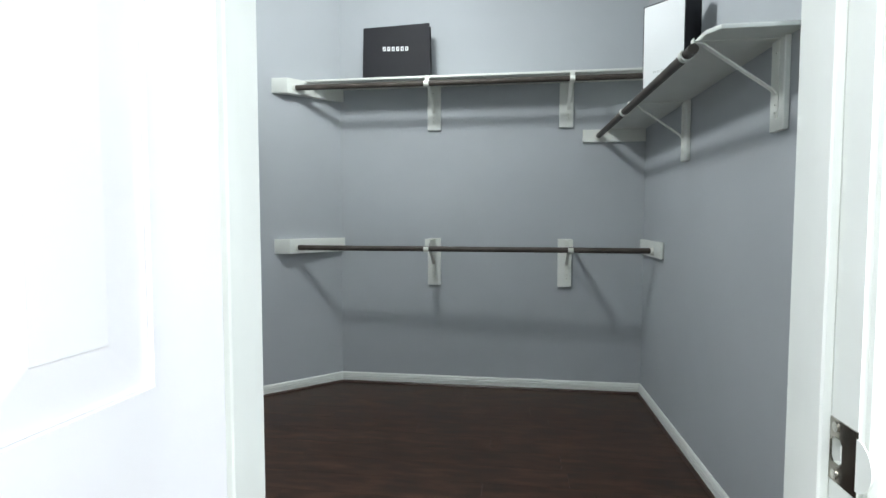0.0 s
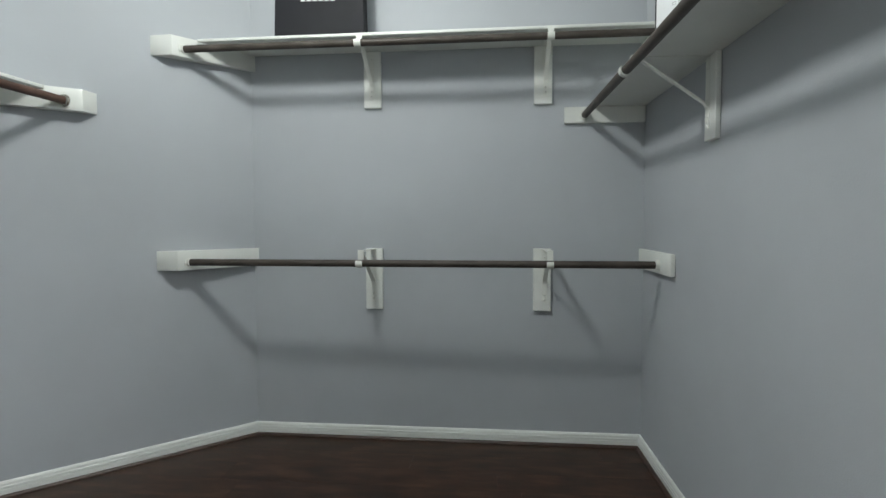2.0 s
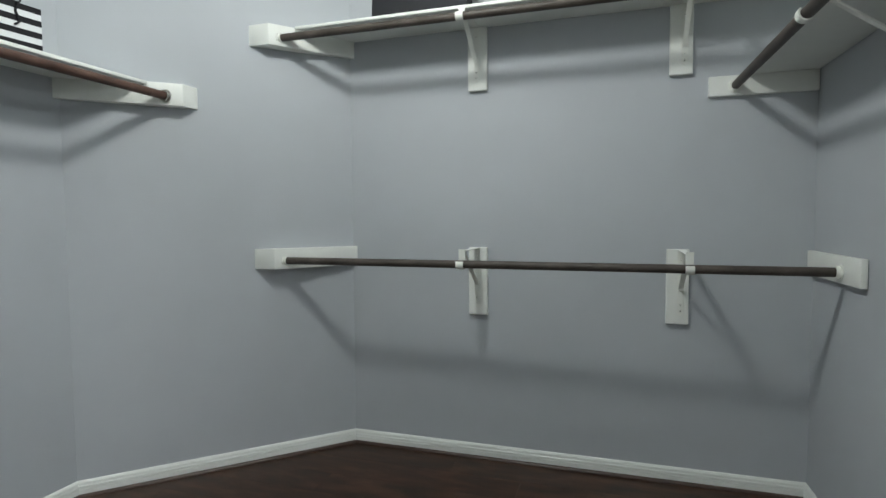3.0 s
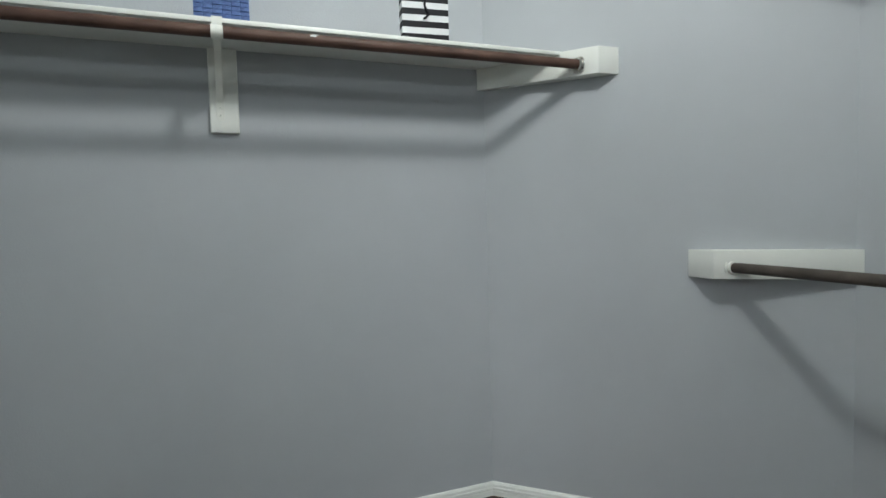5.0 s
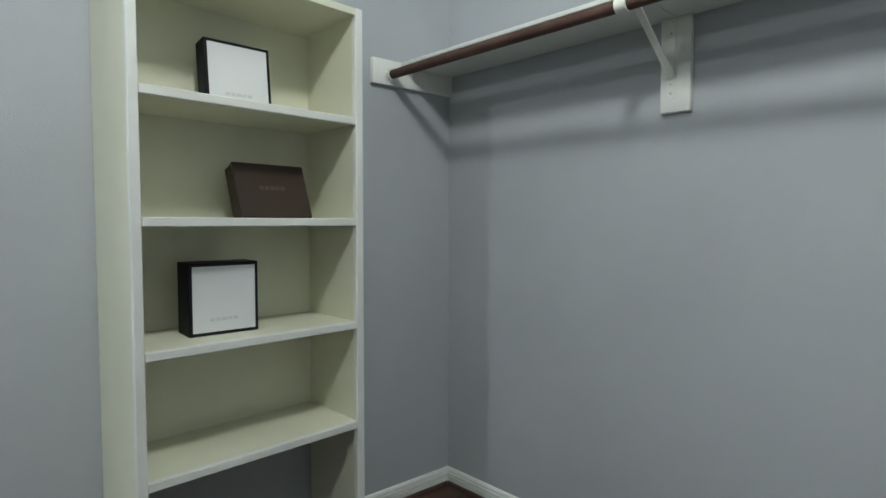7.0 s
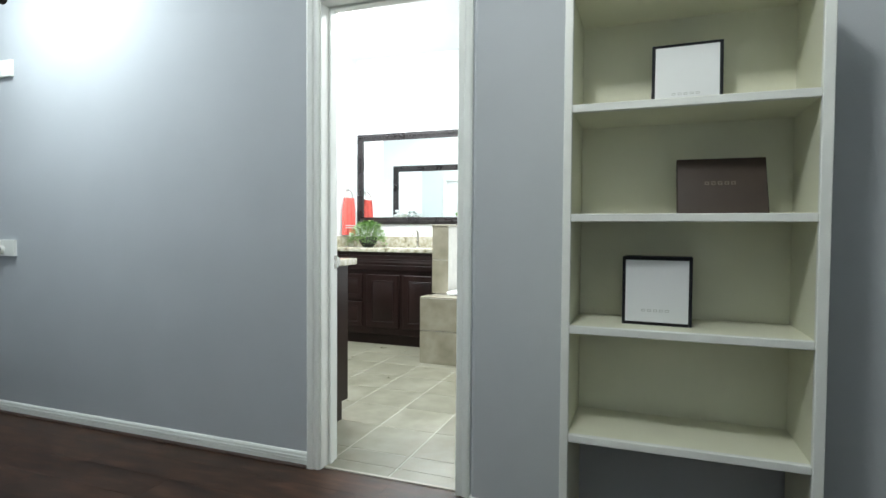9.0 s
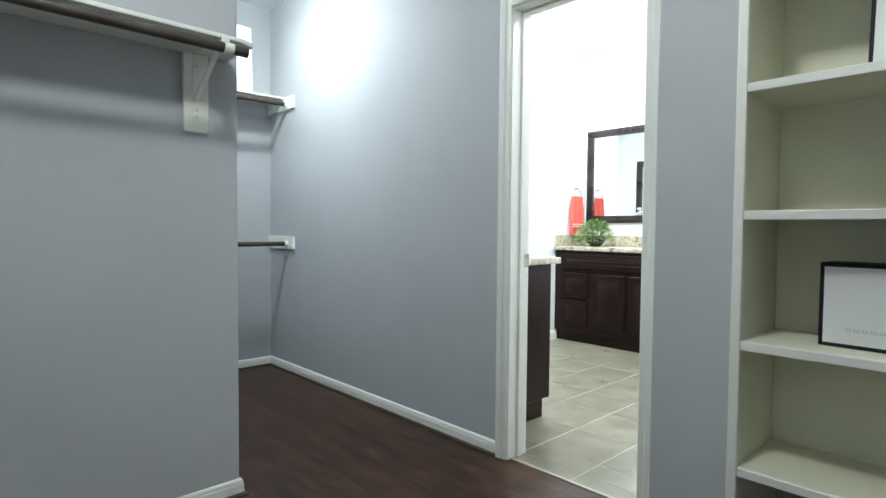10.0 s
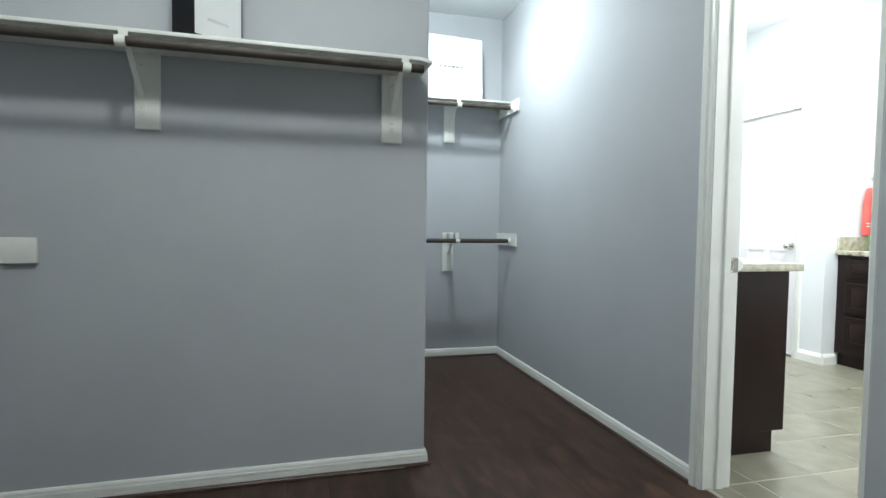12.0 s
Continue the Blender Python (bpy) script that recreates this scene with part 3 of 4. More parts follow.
# ---- bookcase ----
KX0, KX1, KY1, KT = -1.351, -0.712, 0.500, 1.738
KY0 = step_y(KX0) + 0.006
case = thing("bookcase", (0, 0, 0), "cream painted open bookcase with four shelves against the grey wall", "bookcase")
part("side", bx(KX1 - 0.019, KX1, step_y(KX1 - 0.019) + 0.002, KY1 - 0.019, 0, KT, bevel=0.001), M_CASE, case)
part("side", bx(KX0, KX0 + 0.022, KY0, KY1 - 0.019, 0, KT, bevel=0.001), M_CASE, case)
part("stile", bx(KX1 - 0.021, KX1 + 0.002, KY1 - 0.019, KY1, 0, KT, bevel=0.002), M_SHELF, case)
part("stile", bx(KX0 - 0.003, KX0 + 0.023, KY1 - 0.019, KY1, 0, KT, bevel=0.002), M_SHELF, case)
part("top", bx(KX0 + 0.022, KX1 - 0.0195, KY0, KY1 - 0.001, KT - 0.022, KT - 0.001, bevel=0.001), M_CASE, case)
part("back", bx(KX0 + 0.022, KX1 - 0.0195, KY0, KY0 + 0.006, 0.464, KT - 0.022), M_CASE, case)
SHELVES = (1.414, 1.110, 0.794, 0.483)
for z in SHELVES:
    bm = bmesh.new()
    box(bm, KX0 + 0.022, KX1 - 0.0195, KY0 + 0.006, KY1 - 0.019, z - 0.019, z)
    sh = part("shelf", bm, M_CASE, case)
    part("front_edge", bx(KX0 + 0.0235, KX1 - 0.0215, KY1 - 0.019, KY1 - 0.001, z - 0.022, z + 0.0005, bevel=0.002), M_SHELF, sh, "white rounded front edge")


# ---- boxes and bags ----
def bars(bm, x0, z0, w, h, n, y, gap=0.35, weight=0.22):
    """A row of n small upright outlined marks."""
    step = w / n
    for k in range(n):
        a, b = x0 + k * step, x0 + (k + 1 - gap) * step
        e = min(b - a, h) * weight
        for q in ((a, a + e, z0, z0 + h), (b - e, b, z0, z0 + h), (a + e, b - e, z0, z0 + e), (a + e, b - e, z0 + h - e, z0 + h)):
            box(bm, q[0], q[1], y - 0.0006, y, q[2], q[3])


def framed_box(where, turn, w, h, d, lean, label, edge=0.0095, text=(0.5, 0.2, 0.42, 0.035)):
    """Local front is -y; stands on z = 0."""
    ob = thing("gift_box", where, label, "gift box", "")
    ob.matrix_world = pose(*where, 0, 0, turn) @ pose(0, 0, 0, -lean)
    bm = bmesh.new()
    box(bm, -w / 2, w / 2, 0, d, 0, h, bevel=0.0015)
    part("carton", bm, M_BLACK, ob, "black box body and edges")
    bm = bmesh.new()
    box(bm, -w / 2 + edge, w / 2 - edge, -0.0015, -0.0002, edge, h - edge)
    part("lid_face", bm, M_WHITEP, ob, "plain white face")
    bm = bmesh.new()
    u, v, tw, tt = text
    bars(bm, -w / 2 + w * (u - tw / 2), h * v, w * tw, h * tt, 5, -0.0016)
    part("lettering", bm, M_INK, ob, "pale grey bars of lettering")
    return ob


framed_box((-0.963, 0.398, 0.794), 180 - 3, 0.187, 0.196, 0.095, 0, "white box with black edges standing on a bookcase shelf")
framed_box((-1.033, 0.362, 1.414), 180 - 2, 0.187, 0.190, 0.060, 6, "white box with black edges leaning on a high bookcase shelf")
brown = thing("shoe_box", (-1.127, 0.385, 1.110), "flat dark brown box leaning on the middle bookcase shelf", "box")
brown.matrix_world = pose(-1.127, 0.385, 1.110, 0, 0, 182) @ pose(0, 0, 0, -20)
bm = bmesh.new()
box(bm, -0.112, 0.112, 0.004, 0.042, 0.0, 0.165, bevel=0.002)
part("tray", bm, M_BROWNB, brown)
bm = bmesh.new()
box(bm, -0.114, 0.114, -0.012, 0.003, -0.0, 0.167, bevel=0.002)
part("lid", bm, M_BROWNB, brown)
bm = bmesh.new()
bars(bm, -0.042, 0.085, 0.084, 0.010, 5, -0.0122)
part("lettering", bm, M_GOLD, brown, "dull gold bars of lettering")


def paper_bag(name, where, turn, w, h, d, body, label, ink, text, taper=0.03, slant=0.0, handle=True, n=6):
    ob = thing(name, where, label, "paper bag")
    ob.matrix_world = pose(*where, 0, 0, turn)
    bm = bmesh.new()
    t2 = taper / 2
    lo = [(-w / 2, 0), (w / 2, 0), (w / 2, d), (-w / 2, d)]
    hi = [(-w / 2 + t2 * 0.3, t2, h - slant), (w / 2 - t2 * 0.3, t2, h), (w / 2 - t2 * 0.3, d - t2, h), (-w / 2 + t2 * 0.3, d - t2, h - slant)]
    a = [bm.verts.new((x, y, 0)) for x, y in lo]
    b = [bm.verts.new(c) for c in hi]
    m0 = bm.verts.new((w / 2 - 0.012, d / 2, h * 0.55))
    m1 = bm.verts.new((-w / 2 + 0.012, d / 2, h * 0.55))
    m0t = bm.verts.new((w / 2 - 0.022, d / 2, h))
    m1t = bm.verts.new((-w / 2 + 0.022, d / 2, h - slant))
    bm.faces.new(a[::-1])
    bm.faces.new((a[0], a[1], b[1], b[0]))
    bm.faces.new((a[2], a[3], b[3], b[2]))
    bm.faces.new((a[1], a[2], m0))
    bm.faces.new((a[1], m0, m0t, b[1]))
    bm.faces.new((m0, a[2], b[2], m0t))
    bm.faces.new((a[3], a[0], m1))
    bm.faces.new((m1, a[0], b[0], m1t))
    bm.faces.new((a[3], m1, m1t, b[3]))
    bmesh.ops.recalc_face_normals(bm, faces=bm.faces[:])
    sheet = part("sheet", bm, body, ob, soft=False)
    sol = sheet.modifiers.new("thickness", "SOLIDIFY")
    sol.thickness, sol.offset = 0.0012, -1
    u, v, tw, tt = text
    bm = bmesh.new()
    zc = h * v
    yc = t2 * v - 0.0012
    bars(bm, -w / 2 + w * (u - tw / 2), zc, w * tw, h * tt, n, yc, weight=0.34)
    part("lettering", bm, ink, ob, "bars of lettering")
    return ob


paper_bag("shopping_bag", (-0.682, 2.755, ZU), 3, 0.425, 0.335, 0.11, M_BLACK, "black glossy paper shopping bag standing on the upper shelf", M_WHITEP, (0.50, 0.50, 0.40, 0.075), slant=0.022)
framed_box((0.697, 1.863, ZM), -46.2, 0.202, 0.36, 0.12, 0, "tall white box with black sides standing on the east shelf", edge=0.006, text=(0.5, 0.17, 0.44, 0.025))
pb = paper_bag("shopping_bag", (2.565, 0.475, ZU), -90 + 3, 0.49, 0.455, 0.12, M_WHITEP, "large white paper shopping bag standing on the passage shelf", M_BLACKINK, (0.50, 0.50, 0.40, 0.030), slant=-0.008)
bm = bmesh.new()
bars(bm, -0.03, 0.222, 0.07, 0.007, 5, 0.0065)
part("small_lettering", bm, M_INK, pb, "small grey bars")
bm = bmesh.new()
pts = [Vector((-0.045 + 0.11 * k / 16, -0.006, 0.452 - 0.21 * math.sin(math.pi * k / 16) ** 0.7)) for k in range(17)]
for p, q in zip(pts, pts[1:]):
    rod(bm, p, q, 0.0020, 6)
part("handle", bm, M_INK, pb, "thin cord handle hanging down the front")

# striped bag with a black ribbon
sb = thing("gift_bag", (-1.725, 1.818, ZM), "small black and white striped paper bag tied with black ribbon", "gift bag")
sb.matrix_world = pose(-1.725, 1.818, ZM, 0, 0, 90 - 6)
for k in range(7):
    bm = bmesh.new()
    h0, h1 = 0.0200 * k, 0.0200 * (k + 1)
    box(bm, -0.077, 0.077, 0, 0.045, h0, h1)
    part("stripe", bm, M_BLACK if k % 2 == 0 else M_WHITEP, sb, "black stripe" if k % 2 == 0 else "white stripe", soft=False)
bm = bmesh.new()
pts = [Vector((0.004 * math.sin(k * 1.3) + (0.010 * math.sin((k - 6) * 1.2) if k > 6 else 0), -0.004, 0.143 - 0.0085 * k)) for k in range(10)]
for p, q in zip(pts, pts[1:]):
    rod(bm, p, q, 0.0035, 8)
for s in (-1, 1):
    loop = [Vector((s * 0.024 * math.sin(math.pi * k / 8) - 0.008, 0.002, 0.142 + 0.007 * math.sin(math.pi * k / 4) + 0.010 * math.sin(math.pi * k / 8))) for k in range(9)]
    for p, q in zip(loop, loop[1:]):
        rod(bm, p, q, 0.0028, 8)
part("ribbon", bm, M_BLACK, sb, "black ribbon with a bow")

# woven blue box
blue = thing("woven_box", (-1.862, 1.205, ZM), "blue woven storage box on the west shelf", "storage box")
weave = []
for k in range(7):
    for q in range(6):
        o = 0.0022 if (q + k) % 2 else 0.0
        weave.append(((0, -0.0775 + 0.02583 * (q + 0.5), 0.013 * k + 0.0065), (0.150 + 2 * o, 0.0242, 0.0118)))
for c, d in weave:
    bm = bmesh.new()
    box(bm, -d[0] / 2, d[0] / 2, -d[1] / 2, d[1] / 2, -d[2] / 2, d[2] / 2, bevel=0.0008)
    part("woven_piece", bm, M_BLUE, blue, soft=False).location = c
bm = bmesh.new()
box(bm, -0.072, 0.072, -0.075, 0.075, 0.0, 0.09)
part("liner", bm, M_BLUE, blue)


# ---- ceiling lamp holders ----
for where in (LAMP_MAIN, LAMP_HALL):
    lamp = thing("ceiling_light", (where[0], where[1], CEIL), "small white ceiling lamp holder", "ceiling light", "ceiling lights of the closet")
    bm = bmesh.new()
    rod(bm, (0, 0, 0), (0, 0, -0.014), 0.07, 32)
    part("base", bm, M_METAL, lamp)


# ---- bathroom things ----
def raised_front(name, parent, x0, x1, z0, z1, y, s=1):
    """A raised-panel front on a face that looks towards +y (s=1) or -y."""
    bm = bmesh.new()
    f, b = y + s * 0.018, y
    box(bm, x0, x1, *sorted((b, f)), z0, z1, bevel=0.003)
    ob = part(name, bm, M_DARKWOOD, parent)
    m = 0.052 if (z1 - z0) > 0.3 else 0.036
    bm = bmesh.new()
    w = 0.009
    xa, xb, za, zb = x0 + m, x1 - m, z0 + m, z1 - m
    for q in ((xa, xb, za, za + w), (xa, xb, zb - w, zb), (xa, xa + w, za + w, zb - w), (xb - w, xb, za + w, zb - w)):
        box(bm, q[0], q[1], *sorted((f, f + s * 0.005)), q[2], q[3], bevel=0.002)
    rim = [[bm.verts.new((px, f + s * hh, pz)) for px, pz in ((xa + i, za + i), (xb - i, za + i), (xb - i, zb - i), (xa + i, zb - i))] for i, hh in ((w + 0.003, 0.0003), (w + 0.020, 0.0075))]
    for q in range(4):
        bm.faces.new((rim[0][q], rim[0][(q + 1) % 4], rim[1][(q + 1) % 4], rim[1][q]))
    bm.faces.new(rim[1])
    bm.faces.new(rim[0][::-1])
    bmesh.ops.recalc_face_normals(bm, faces=bm.faces[:])
    part("moulding", bm, M_DARKWOOD, ob)
    return ob


VX0, VX1, VY = 0.78, PX - 0.002, -2.50
van = thing("vanity", (0, 0, 0), "dark espresso vanity cabinet with raised panel doors and drawers", "vanity")
part("carcass", bx(VX0, VX1, BY + 0.001, VY, 0.10, 0.865, bevel=0.002), M_DARKWOOD, van)
part("toe_kick", bx(VX0 + 0.01, VX1, BY + 0.001, VY - 0.04, 0.0, 0.10), M_DARKWOOD, van)
raised_front("drawer", van, 0.815, 1.84, 0.700, 0.835, VY)
raised_front("drawer", van, 1.565, 1.84, 0.425, 0.655, VY)
raised_front("drawer", van, 1.565, 1.84, 0.165, 0.395, VY)
raised_front("door", van, 1.185, 1.515, 0.165, 0.655, VY)
raised_front("door", van, 0.815, 1.145, 0.165, 0.655, VY)
top = thing("worktop", (0, 0, 0), "beige granite vanity top with a low splashback", "worktop")
part("slab", bx(VX0 - 0.01, PX - 0.001, BY + 0.001, VY + 0.03, 0.8655, 0.902, bevel=0.004, seg=2), M_GRANITE, top)
part("splashback", bx(VX0 - 0.01, PX - 0.024, BY + 0.001, BY + 0.021, 0.902, 1.005, bevel=0.002), M_GRANITE, top)
part("splashback", bx(PX - 0.022, PX - 0.001, BY + 0.001, VY + 0.02, 0.902, 1.005, bevel=0.002), M_GRANITE, top)

tap = thing("faucet", (1.18, BY + 0.10, 0.902), "brushed nickel faucet on the granite top", "faucet")
bm = bmesh.new()
rod(bm, (0, 0, 0), (0, 0, 0.012), 0.026, 20)
rod(bm, (0, 0, 0.012), (0, 0, 0.15), 0.012, 16)
part("body", bm, M_STEEL, tap)
bm = bmesh.new()
pts = [Vector((0, 0.13 * k / 8, 0.145 + 0.03 * math.sin(math.pi * k / 8) - 0.03 * (k / 8) ** 2)) for k in range(9)]
for p, q in zip(pts, pts[1:]):
    rod(bm, p, q, 0.009, 12)
part("spout", bm, M_STEEL, tap)
bm = bmesh.new()
rod(bm, (0, 0, 0.15), (0.045, -0.01, 0.175), 0.006, 10)
part("handle", bm, M_STEEL, tap)


def framed_mirror(x0, x1, z0, z1, y, s, label):
    ob = thing("framed_mirror", (0, 0, 0), label, "mirror")
    w = 0.07 if s > 0 else 0.09
    bm = bmesh.new()
    for q in ((x0, x1, z0, z0 + w), (x0, x1, z1 - w, z1), (x0, x0 + w, z0 + w, z1 - w), (x1 - w, x1, z0 + w, z1 - w)):
        box(bm, q[0], q[1], *sorted((y + s * 0.001, y + s * 0.022)), q[2], q[3], bevel=0.003)
    i = 0.018
    for q in ((x0 + i, x1 - i, z0 + i, z0 + i + 0.02), (x0 + i, x1 - i, z1 - i - 0.02, z1 - i), (x0 + i, x0 + i + 0.02, z0 + i + 0.02, z1 - i - 0.02), (x1 - i - 0.02, x1 - i, z0 + i + 0.02, z1 - i - 0.02)):
        box(bm, q[0], q[1], *sorted((y + s * 0.022, y + s * 0.032)), q[2], q[3], bevel=0.003)
    part("frame", bm, M_FRAME, ob)
    part("glass", bx(x0 + w - 0.004, x1 - w + 0.004, *sorted((y + s * 0.001, y + s * 0.008)), z0 + w - 0.004, z1 - w + 0.004), M_MIRROR, ob, "silvered glass", soft=False)
    return ob


framed_mirror(0.72, 1.902, 1.130, 2.050, BY, 1, "large wall mirror in a dark stepped wooden frame above the vanity")
framed_mirror(1.35, 2.86, 1.180, 2.085, -T - 0.005, -1, "wall mirror in a dark wooden frame on the doorway wall")

# towel ring and towel
tr = thing("towel_ring", (PX, -2.80, 1.47), "small nickel towel ring on the pale wall", "towel ring")
bm = bmesh.new()
rod(bm, (0, 0, 0), (-0.035, 0, 0), 0.012, 14)
for k in range(24):
    a0, a1 = 2 * math.pi * k / 24, 2 * math.pi * (k + 1) / 24
    rod(bm, (-0.035, 0.075 * math.sin(a0), -0.078 + 0.075 * math.cos(a0)), (-0.035, 0.075 * math.sin(a1), -0.078 + 0.075 * math.cos(a1)), 0.0035, 6)
part("ring", bm, M_STEEL, tr)


def towel(where, w, h, label):
    ob = thing("hand_towel", where, label, "towel", "red hand towels")
    bm = bmesh.new()
    n, m = 20, 10
    grid = []
    for side in (-1, 1):
        rows = []
        for i in range(m + 1):
            v = i / m
            ww = w * (0.72 + 0.28 * min(1, v * 3.0))
            row = []
            for j in range(n + 1):
                u = j / n - 0.5
                fold = 0.016 * math.sin(u * 17 + side) * (1 - 0.5 * v)
                row.append(bm.verts.new((side * (0.011 + fold * side * 0.6 + 0.004 * v) , u * ww, -v * h)))
            rows.append(row)
        grid.append(rows)
    for rows in grid:
        for i in range(m):
            for j in range(n):
                bm.faces.new((rows[i][j], rows[i][j + 1], rows[i + 1][j + 1], rows[i + 1][j]))
    for i in range(m):
        for j in (0, n):
            bm.faces.new((grid[0][i][j], grid[0][i + 1][j], grid[1][i + 1][j], grid[1][i][j]))
    for j in range(n):
        for i in (0, m):
            bm.faces.new((grid[0][i][j], grid[0][i][j + 1], grid[1][i][j + 1], grid[1][i][j]))
    bmesh.ops.recalc_face_normals(bm, faces=bm.faces[:])
    part("cloth", bm, M_RED, ob)
    for k in range(2):
        bm = bmesh.new()
        for s in (-1, 1):
            box(bm, *sorted((s * 0.0185, s * 0.0225)), -w * 0.47, w * 0.47, -h * 0.76 - 0.022 * k, -h * 0.76 - 0.022 * k + 0.008)
        part("stripe", bm, M_WHITEP, ob, "white woven stripe")
    return ob


towel((PX - 0.038, -2.80, 1.390), 0.21, 0.37, "coral red hand towel with white stripes hanging from a ring")

# plant in a dark bowl
plant = thing("potted_plant", (1.625, -2.72, 0.902), "leafy green plant in a dark round bowl on the granite", "plant")
bm = bmesh.new()
prof = [(0.045, 0.0), (0.075, 0.03), (0.090, 0.065), (0.085, 0.10), (0.078, 0.10), (0.08, 0.065), (0.04, 0.02)]
rings = [[bm.verts.new((r * math.cos(2 * math.pi * k / 20), r * math.sin(2 * math.pi * k / 20), z)) for k in range(20)] for r, z in prof]
for p, q in zip(rings, rings[1:]):
    for k in range(20):
        bm.faces.new((p[k], p[(k + 1) % 20], q[(k + 1) % 20], q[k]))
bm.faces.new(rings[0][::-1])
bm.faces.new(rings[-1])
part("bowl", bm, M_POT, plant)
rng = random.Random(4)
bm = bmesh.new()
for k in range(900):
    ang, up = rng.uniform(0, 2 * math.pi), rng.uniform(0.0, 1.0)
    r = 0.175 * rng.uniform(0.05, 1.0) ** 0.5 * (1.0 - 0.70 * up ** 2.2) * (1 + 0.18 * math.sin(3 * ang + 1.0))
    base = Vector((r * math.cos(ang), r * math.sin(ang), 0.080 + 0.17 * up - 0.75 * max(0, r - 0.11)))
    d = Vector((math.cos(ang), math.sin(ang), rng.uniform(-0.5, 0.7))).normalized()
    side = d.cross(Vector((rng.uniform(-.3, .3), rng.uniform(-.3, .3), 1))).normalized()
    ln, wd = rng.uniform(0.026, 0.044), rng.uniform(0.007, 0.012)
    nrm = d.cross(side)
    a = bm.verts.new(base)
    b = bm.verts.new(base + d * ln * 0.45 + side * wd + nrm * 0.004)
    c = bm.verts.new(base + d * ln - nrm * 0.004)
    e = bm.verts.new(base + d * ln * 0.45 - side * wd + nrm * 0.004)
    mid = bm.verts.new(base + d * ln * 0.5)
    for tri in ((a, b, mid), (b, c, mid), (c, e, mid), (e, a, mid)):
        bm.faces.new(tri)
part("foliage", bm, M_LEAF, plant, "dense bright green leaves")
bm = bmesh.new()
for k in range(26):
    ang = rng.uniform(0, 2 * math.pi)
    r = rng.uniform(0.04, 0.13)
    rod(bm, (0.02 * math.cos(ang), 0.02 * math.sin(ang), 0.06), (r * math.cos(ang), r * math.sin(ang), rng.uniform(0.14, 0.26)), 0.0018, 5)
part("stems", bm, M_LEAF, plant)
cup = thing("soap_bottle", (1.825, -2.74, 0.902), "small glass bottle with a white cap beside the plant", "bottle")
bm = bmesh.new()
rod(bm, (0, 0, 0), (0, 0, 0.10), 0.028, 16)
part("bottle", bm, M_GLASS, cup)
bm = bmesh.new()
rod(bm, (0, 0, 0.10), (0, 0, 0.14), 0.024, 16)
part("cap", bm, M_WHITEP, cup, "white cap")

def flower_vase(where, n, colour, label):
    ob = thing("flower_vase", where, label, "flowers")
    bm = bmesh.new()
    rod(bm, (0, 0, 0), (0, 0, 0.24), 0.035, 20, 0.045)
    part("vase", bm, M_PORC, ob)
    rnd = random.Random(n)
    stems = bmesh.new()
    blooms = bmesh.new()
    for k in range(n):
        a, rr, h = rnd.uniform(0, 6.28), rnd.uniform(0.0, 0.11), rnd.uniform(0.31, 0.47)
        tip = Vector((rr * math.cos(a), rr * math.sin(a), h))
        rod(stems, (0, 0, 0.20), tip, 0.002, 5)
        ball(blooms, tip, 0.034, (1, 1, 0.7), 10, 6)
    part("stems", stems, M_LEAF, ob)
    part("blooms", blooms, colour, ob)
    return ob


# vanity beside the doorway
WX0, WX1, WY = 0.676, 3.10, -0.665
van2 = thing("vanity", (0, 0, 0), "dark espresso vanity cabinet whose plain end faces the doorway", "vanity")
part("carcass", bx(WX0, WX1, WY, -T - 0.006, 0.10, 0.865, bevel=0.002), M_DARKWOOD, van2)
part("end_panel", bx(WX0 - 0.018, WX0, WY - 0.002, -T - 0.006, 0.10, 0.865, bevel=0.0015), M_DARKWOOD, van2)
part("toe_kick", bx(WX0 - 0.018, WX1 - 0.01, WY + 0.065, -T - 0.006, 0.0, 0.0995), M_DARKWOOD, van2)
raised_front("drawer", van2, WX0 + 0.01, 1.18, 0.705, 0.845, WY, -1)
raised_front("drawer", van2, 1.20, WX1 - 0.01, 0.705, 0.845, WY, -1)
for k in range(6):
    x0 = WX0 + 0.01 + k * 0.385
    raised_front("door", van2, x0, x0 + 0.37, 0.125, 0.685, WY, -1)
top2 = thing("worktop", (0, 0, 0), "beige granite top of the vanity beside the doorway", "worktop")
part("slab", bx(WX0 - 0.045, WX1, WY - 0.060, -T - 0.006, 0.8655, 0.902, bevel=0.004, seg=2), M_GRANITE, top2)
part("splashback", bx(WX0 - 0.020, WX1, -T - 0.026, -T - 0.006, 0.902, 1.005, bevel=0.002), M_GRANITE, top2)

flower_vase((2.60, -0.36, 0.903), 22, M_WHITEP, "white flowers in a porcelain vase on the granite")
flower_vase((1.60, -0.36, 0.903), 20, M_LEAF, "leafy stems in a porcelain vase on the granite")

# tub surround
TX, TY, TZ = 0.77, -1.99, 0.535
deck = tagged(new("tub_surround"), "tub surround clad in brown beige tile", "bathtub surround")
part("core", bx(BX0 + 0.002, TX - 0.009, BY + 0.002, TY - 0.009, 0, TZ - 0.009), M_GROUT, deck)
pony = tagged(new("half_wall"), "tiled half wall at the end of the tub", "half wall")
part("core", bx(TX - 0.141, TX - 0.009, BY + 0.002, TY - 0.26 - 0.009, TZ + 0.001, 1.10), M_GROUT, pony)
part("cap_stone", bx(TX - 0.152, TX + 0.002, BY + 0.002, TY - 0.255, 1.10, 1.118, bevel=0.003), M_TUBT, pony)
tub = thing("bathtub", (0, 0, 0), "white bathtub set in the tiled deck", "bathtub")
bm = bmesh.new()
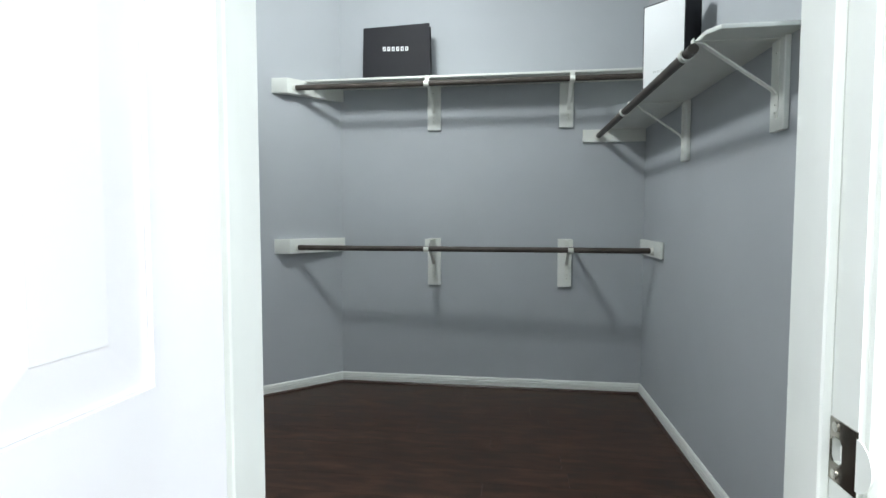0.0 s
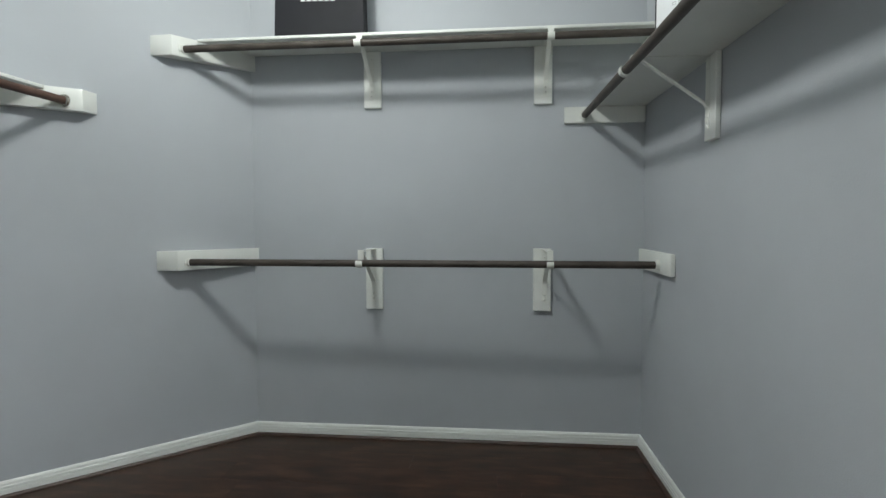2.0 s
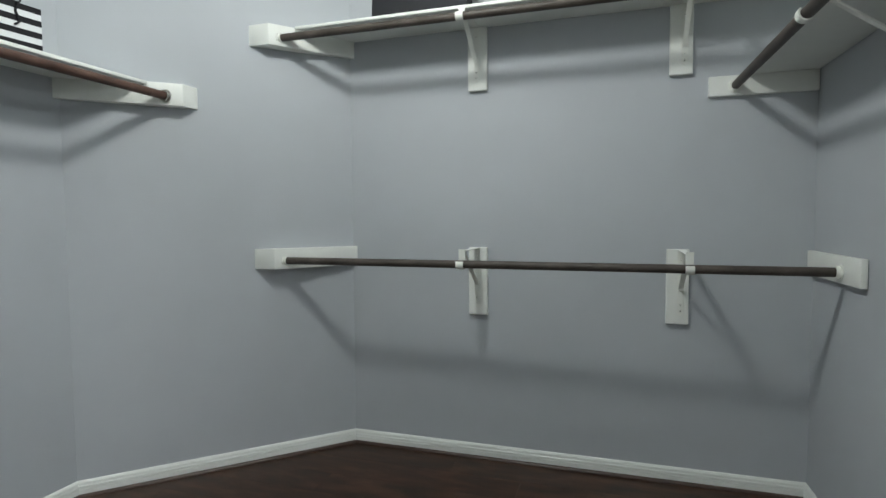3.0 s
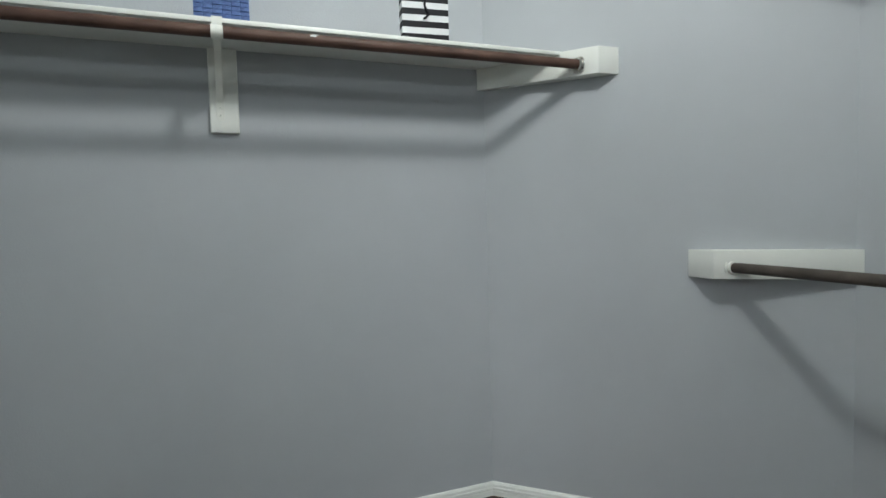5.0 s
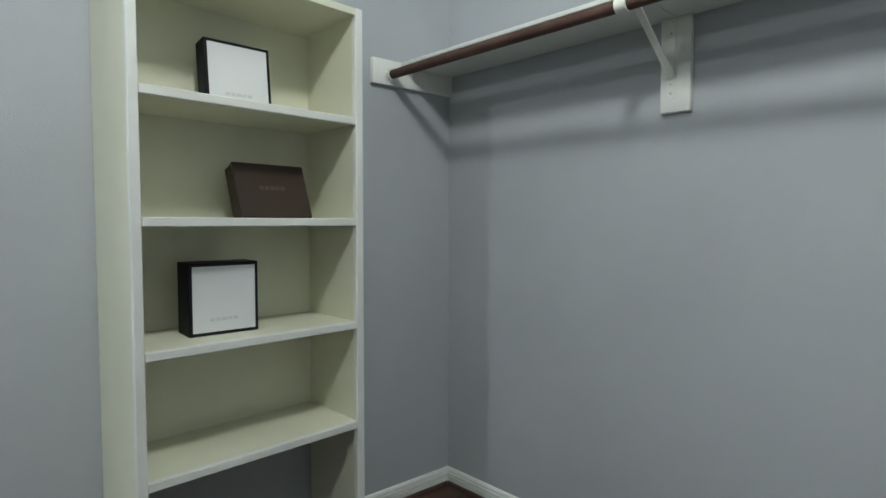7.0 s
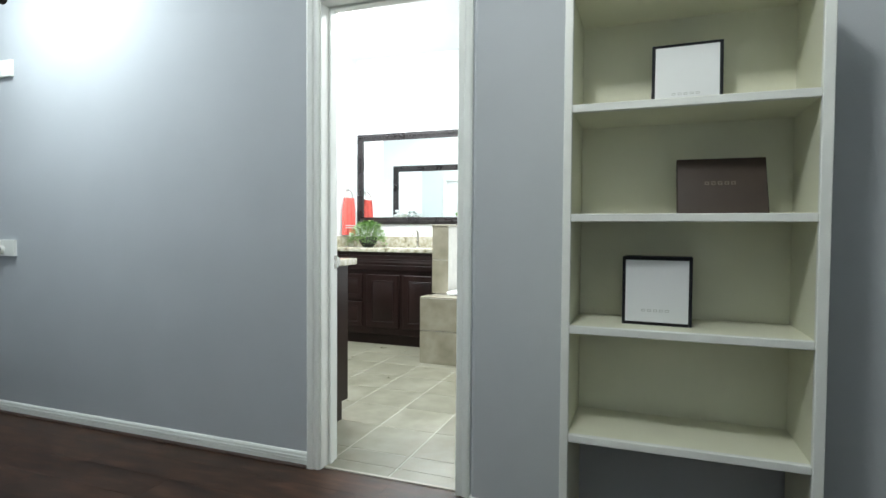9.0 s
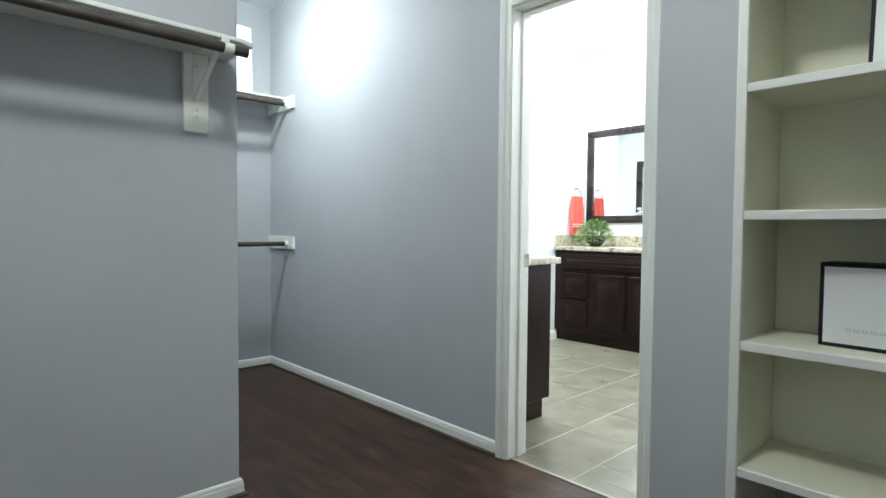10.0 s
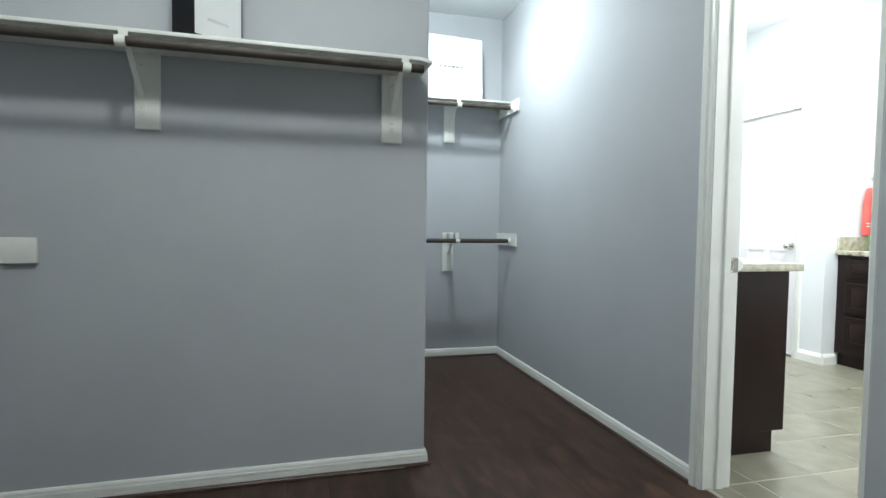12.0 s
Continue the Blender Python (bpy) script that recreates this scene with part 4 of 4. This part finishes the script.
box(bm, BX0 + 0.2, TX - 0.16, -2.90, TY - 0.18, TZ + 0.0005, TZ + 0.03, bevel=0.012, seg=3)
part("rim", bm, M_PORC, tub)

# ---- pieces of floors and tiled faces ----
def pieces(name, parent, cells, material, bevel=0.0012):
    """cells: (centre, size). Alike sizes share a mesh."""
    shared = {}
    for c, s in cells:
        key = tuple(round(v, 4) for v in s)
        if key not in shared:
            bm = bmesh.new()
            x, y, z = (v / 2 for v in s)
            box(bm, -x, x, -y, y, -z, z, bevel=bevel)
            me = bpy.data.meshes.new(name)
            bm.to_mesh(me)
            bm.free()
            me.materials.append(material)
            shared[key] = me
        ob = new(name, shared[key])
        ob.location = c
        ob.parent = parent


def tub_cells():
    out = []
    p, g, t = 0.325, 0.004, 0.008
    x1 = TX
    while x1 > BX0 + 0.05:
        x0 = max(x1 - p, BX0 + 0.002)
        for z0, z1 in ((0.0, 0.265), (0.265, TZ - 0.009)):
            out.append((((x0 + x1) / 2, TY - t / 2, (z0 + z1) / 2), (x1 - x0 - g, t, z1 - z0 - g)))
        out.append((((x0 + x1) / 2, TY - 0.08, TZ - t / 2), (x1 - x0 - g, 0.16 - g, t)))
        x1 -= p
    y1 = TY - 0.009
    while y1 > VY + 0.04:
        y0 = max(y1 - p, VY + 0.03)
        for z0, z1 in ((0.0, 0.265), (0.265, TZ - 0.009)):
            out.append(((TX - t / 2, (y0 + y1) / 2, (z0 + z1) / 2), (t, y1 - y0 - g, z1 - z0 - g)))
        y1 -= p
    return out


pieces("tile", deck, tub_cells(), M_TUBT)
cells = []
yf = TY - 0.26
for z0, z1 in ((TZ, 0.82), (0.82, 1.10)):
    cells.append(((TX - 0.075, yf - 0.004, (z0 + z1) / 2), (0.144, 0.008, z1 - z0 - 0.004)))
    y1 = yf - 0.009
    while y1 > BY + 0.1:
        y0 = max(y1 - 0.325, BY + 0.004)
        cells.append(((TX - 0.004, (y0 + y1) / 2, (z0 + z1) / 2), (0.008, y1 - y0 - 0.004, z1 - z0 - 0.004)))
        y1 -= 0.325
pieces("tile", pony, cells, M_TUBT)

cells = []
PT, GAP = 0.323, 0.0046
EDGE = -T - 0.005
for i in range(-7, 10):
    x0, x1 = max(0.415 + PT * (i - 1), BX0), min(0.415 + PT * i, BX1)
    if x1 - x0 < 0.02:
        continue
    for j in range(-1, 9):
        y1, y0 = min(-0.265 - PT * j, EDGE), max(-0.265 - PT * (j + 1), BY)
        if y1 - y0 > 0.02:
            cells.append((((x0 + x1) / 2, (y0 + y1) / 2, -0.003), (x1 - x0 - GAP, y1 - y0 - GAP, 0.008)))
    a0, a1 = max(x0, DL), min(x1, DR)
    if a1 - a0 > 0.02:
        cells.append((((a0 + a1) / 2, (EDGE - 0.030) / 2 + 0.001, -0.003), (a1 - a0 - GAP, -0.030 - EDGE, 0.008)))
pieces("tile", floor_bath, cells, M_TILE)

cells = []
PW, PL = 0.165, 1.22
rng = random.Random(7)
rows_n = int((YA + 0.014) / PW) + 1
for j in range(rows_n):
    y0, y1 = -0.014 + PW * j, min(-0.014 + PW * (j + 1), YA)
    x = XD - rng.uniform(0.1, 1.1)
    while x < XE:
        x0, x1 = max(x, XD), min(x + PL, XE)
        x += PL
        if x1 - x0 < 0.03:
            continue
        cells.append((((x0 + x1) / 2, (y0 + y1) / 2, -0.0045), (x1 - x0 - 0.0003, y1 - y0 - 0.0003, 0.009)))
pieces("plank", floor, cells, M_FLOOR, bevel=0.0002)
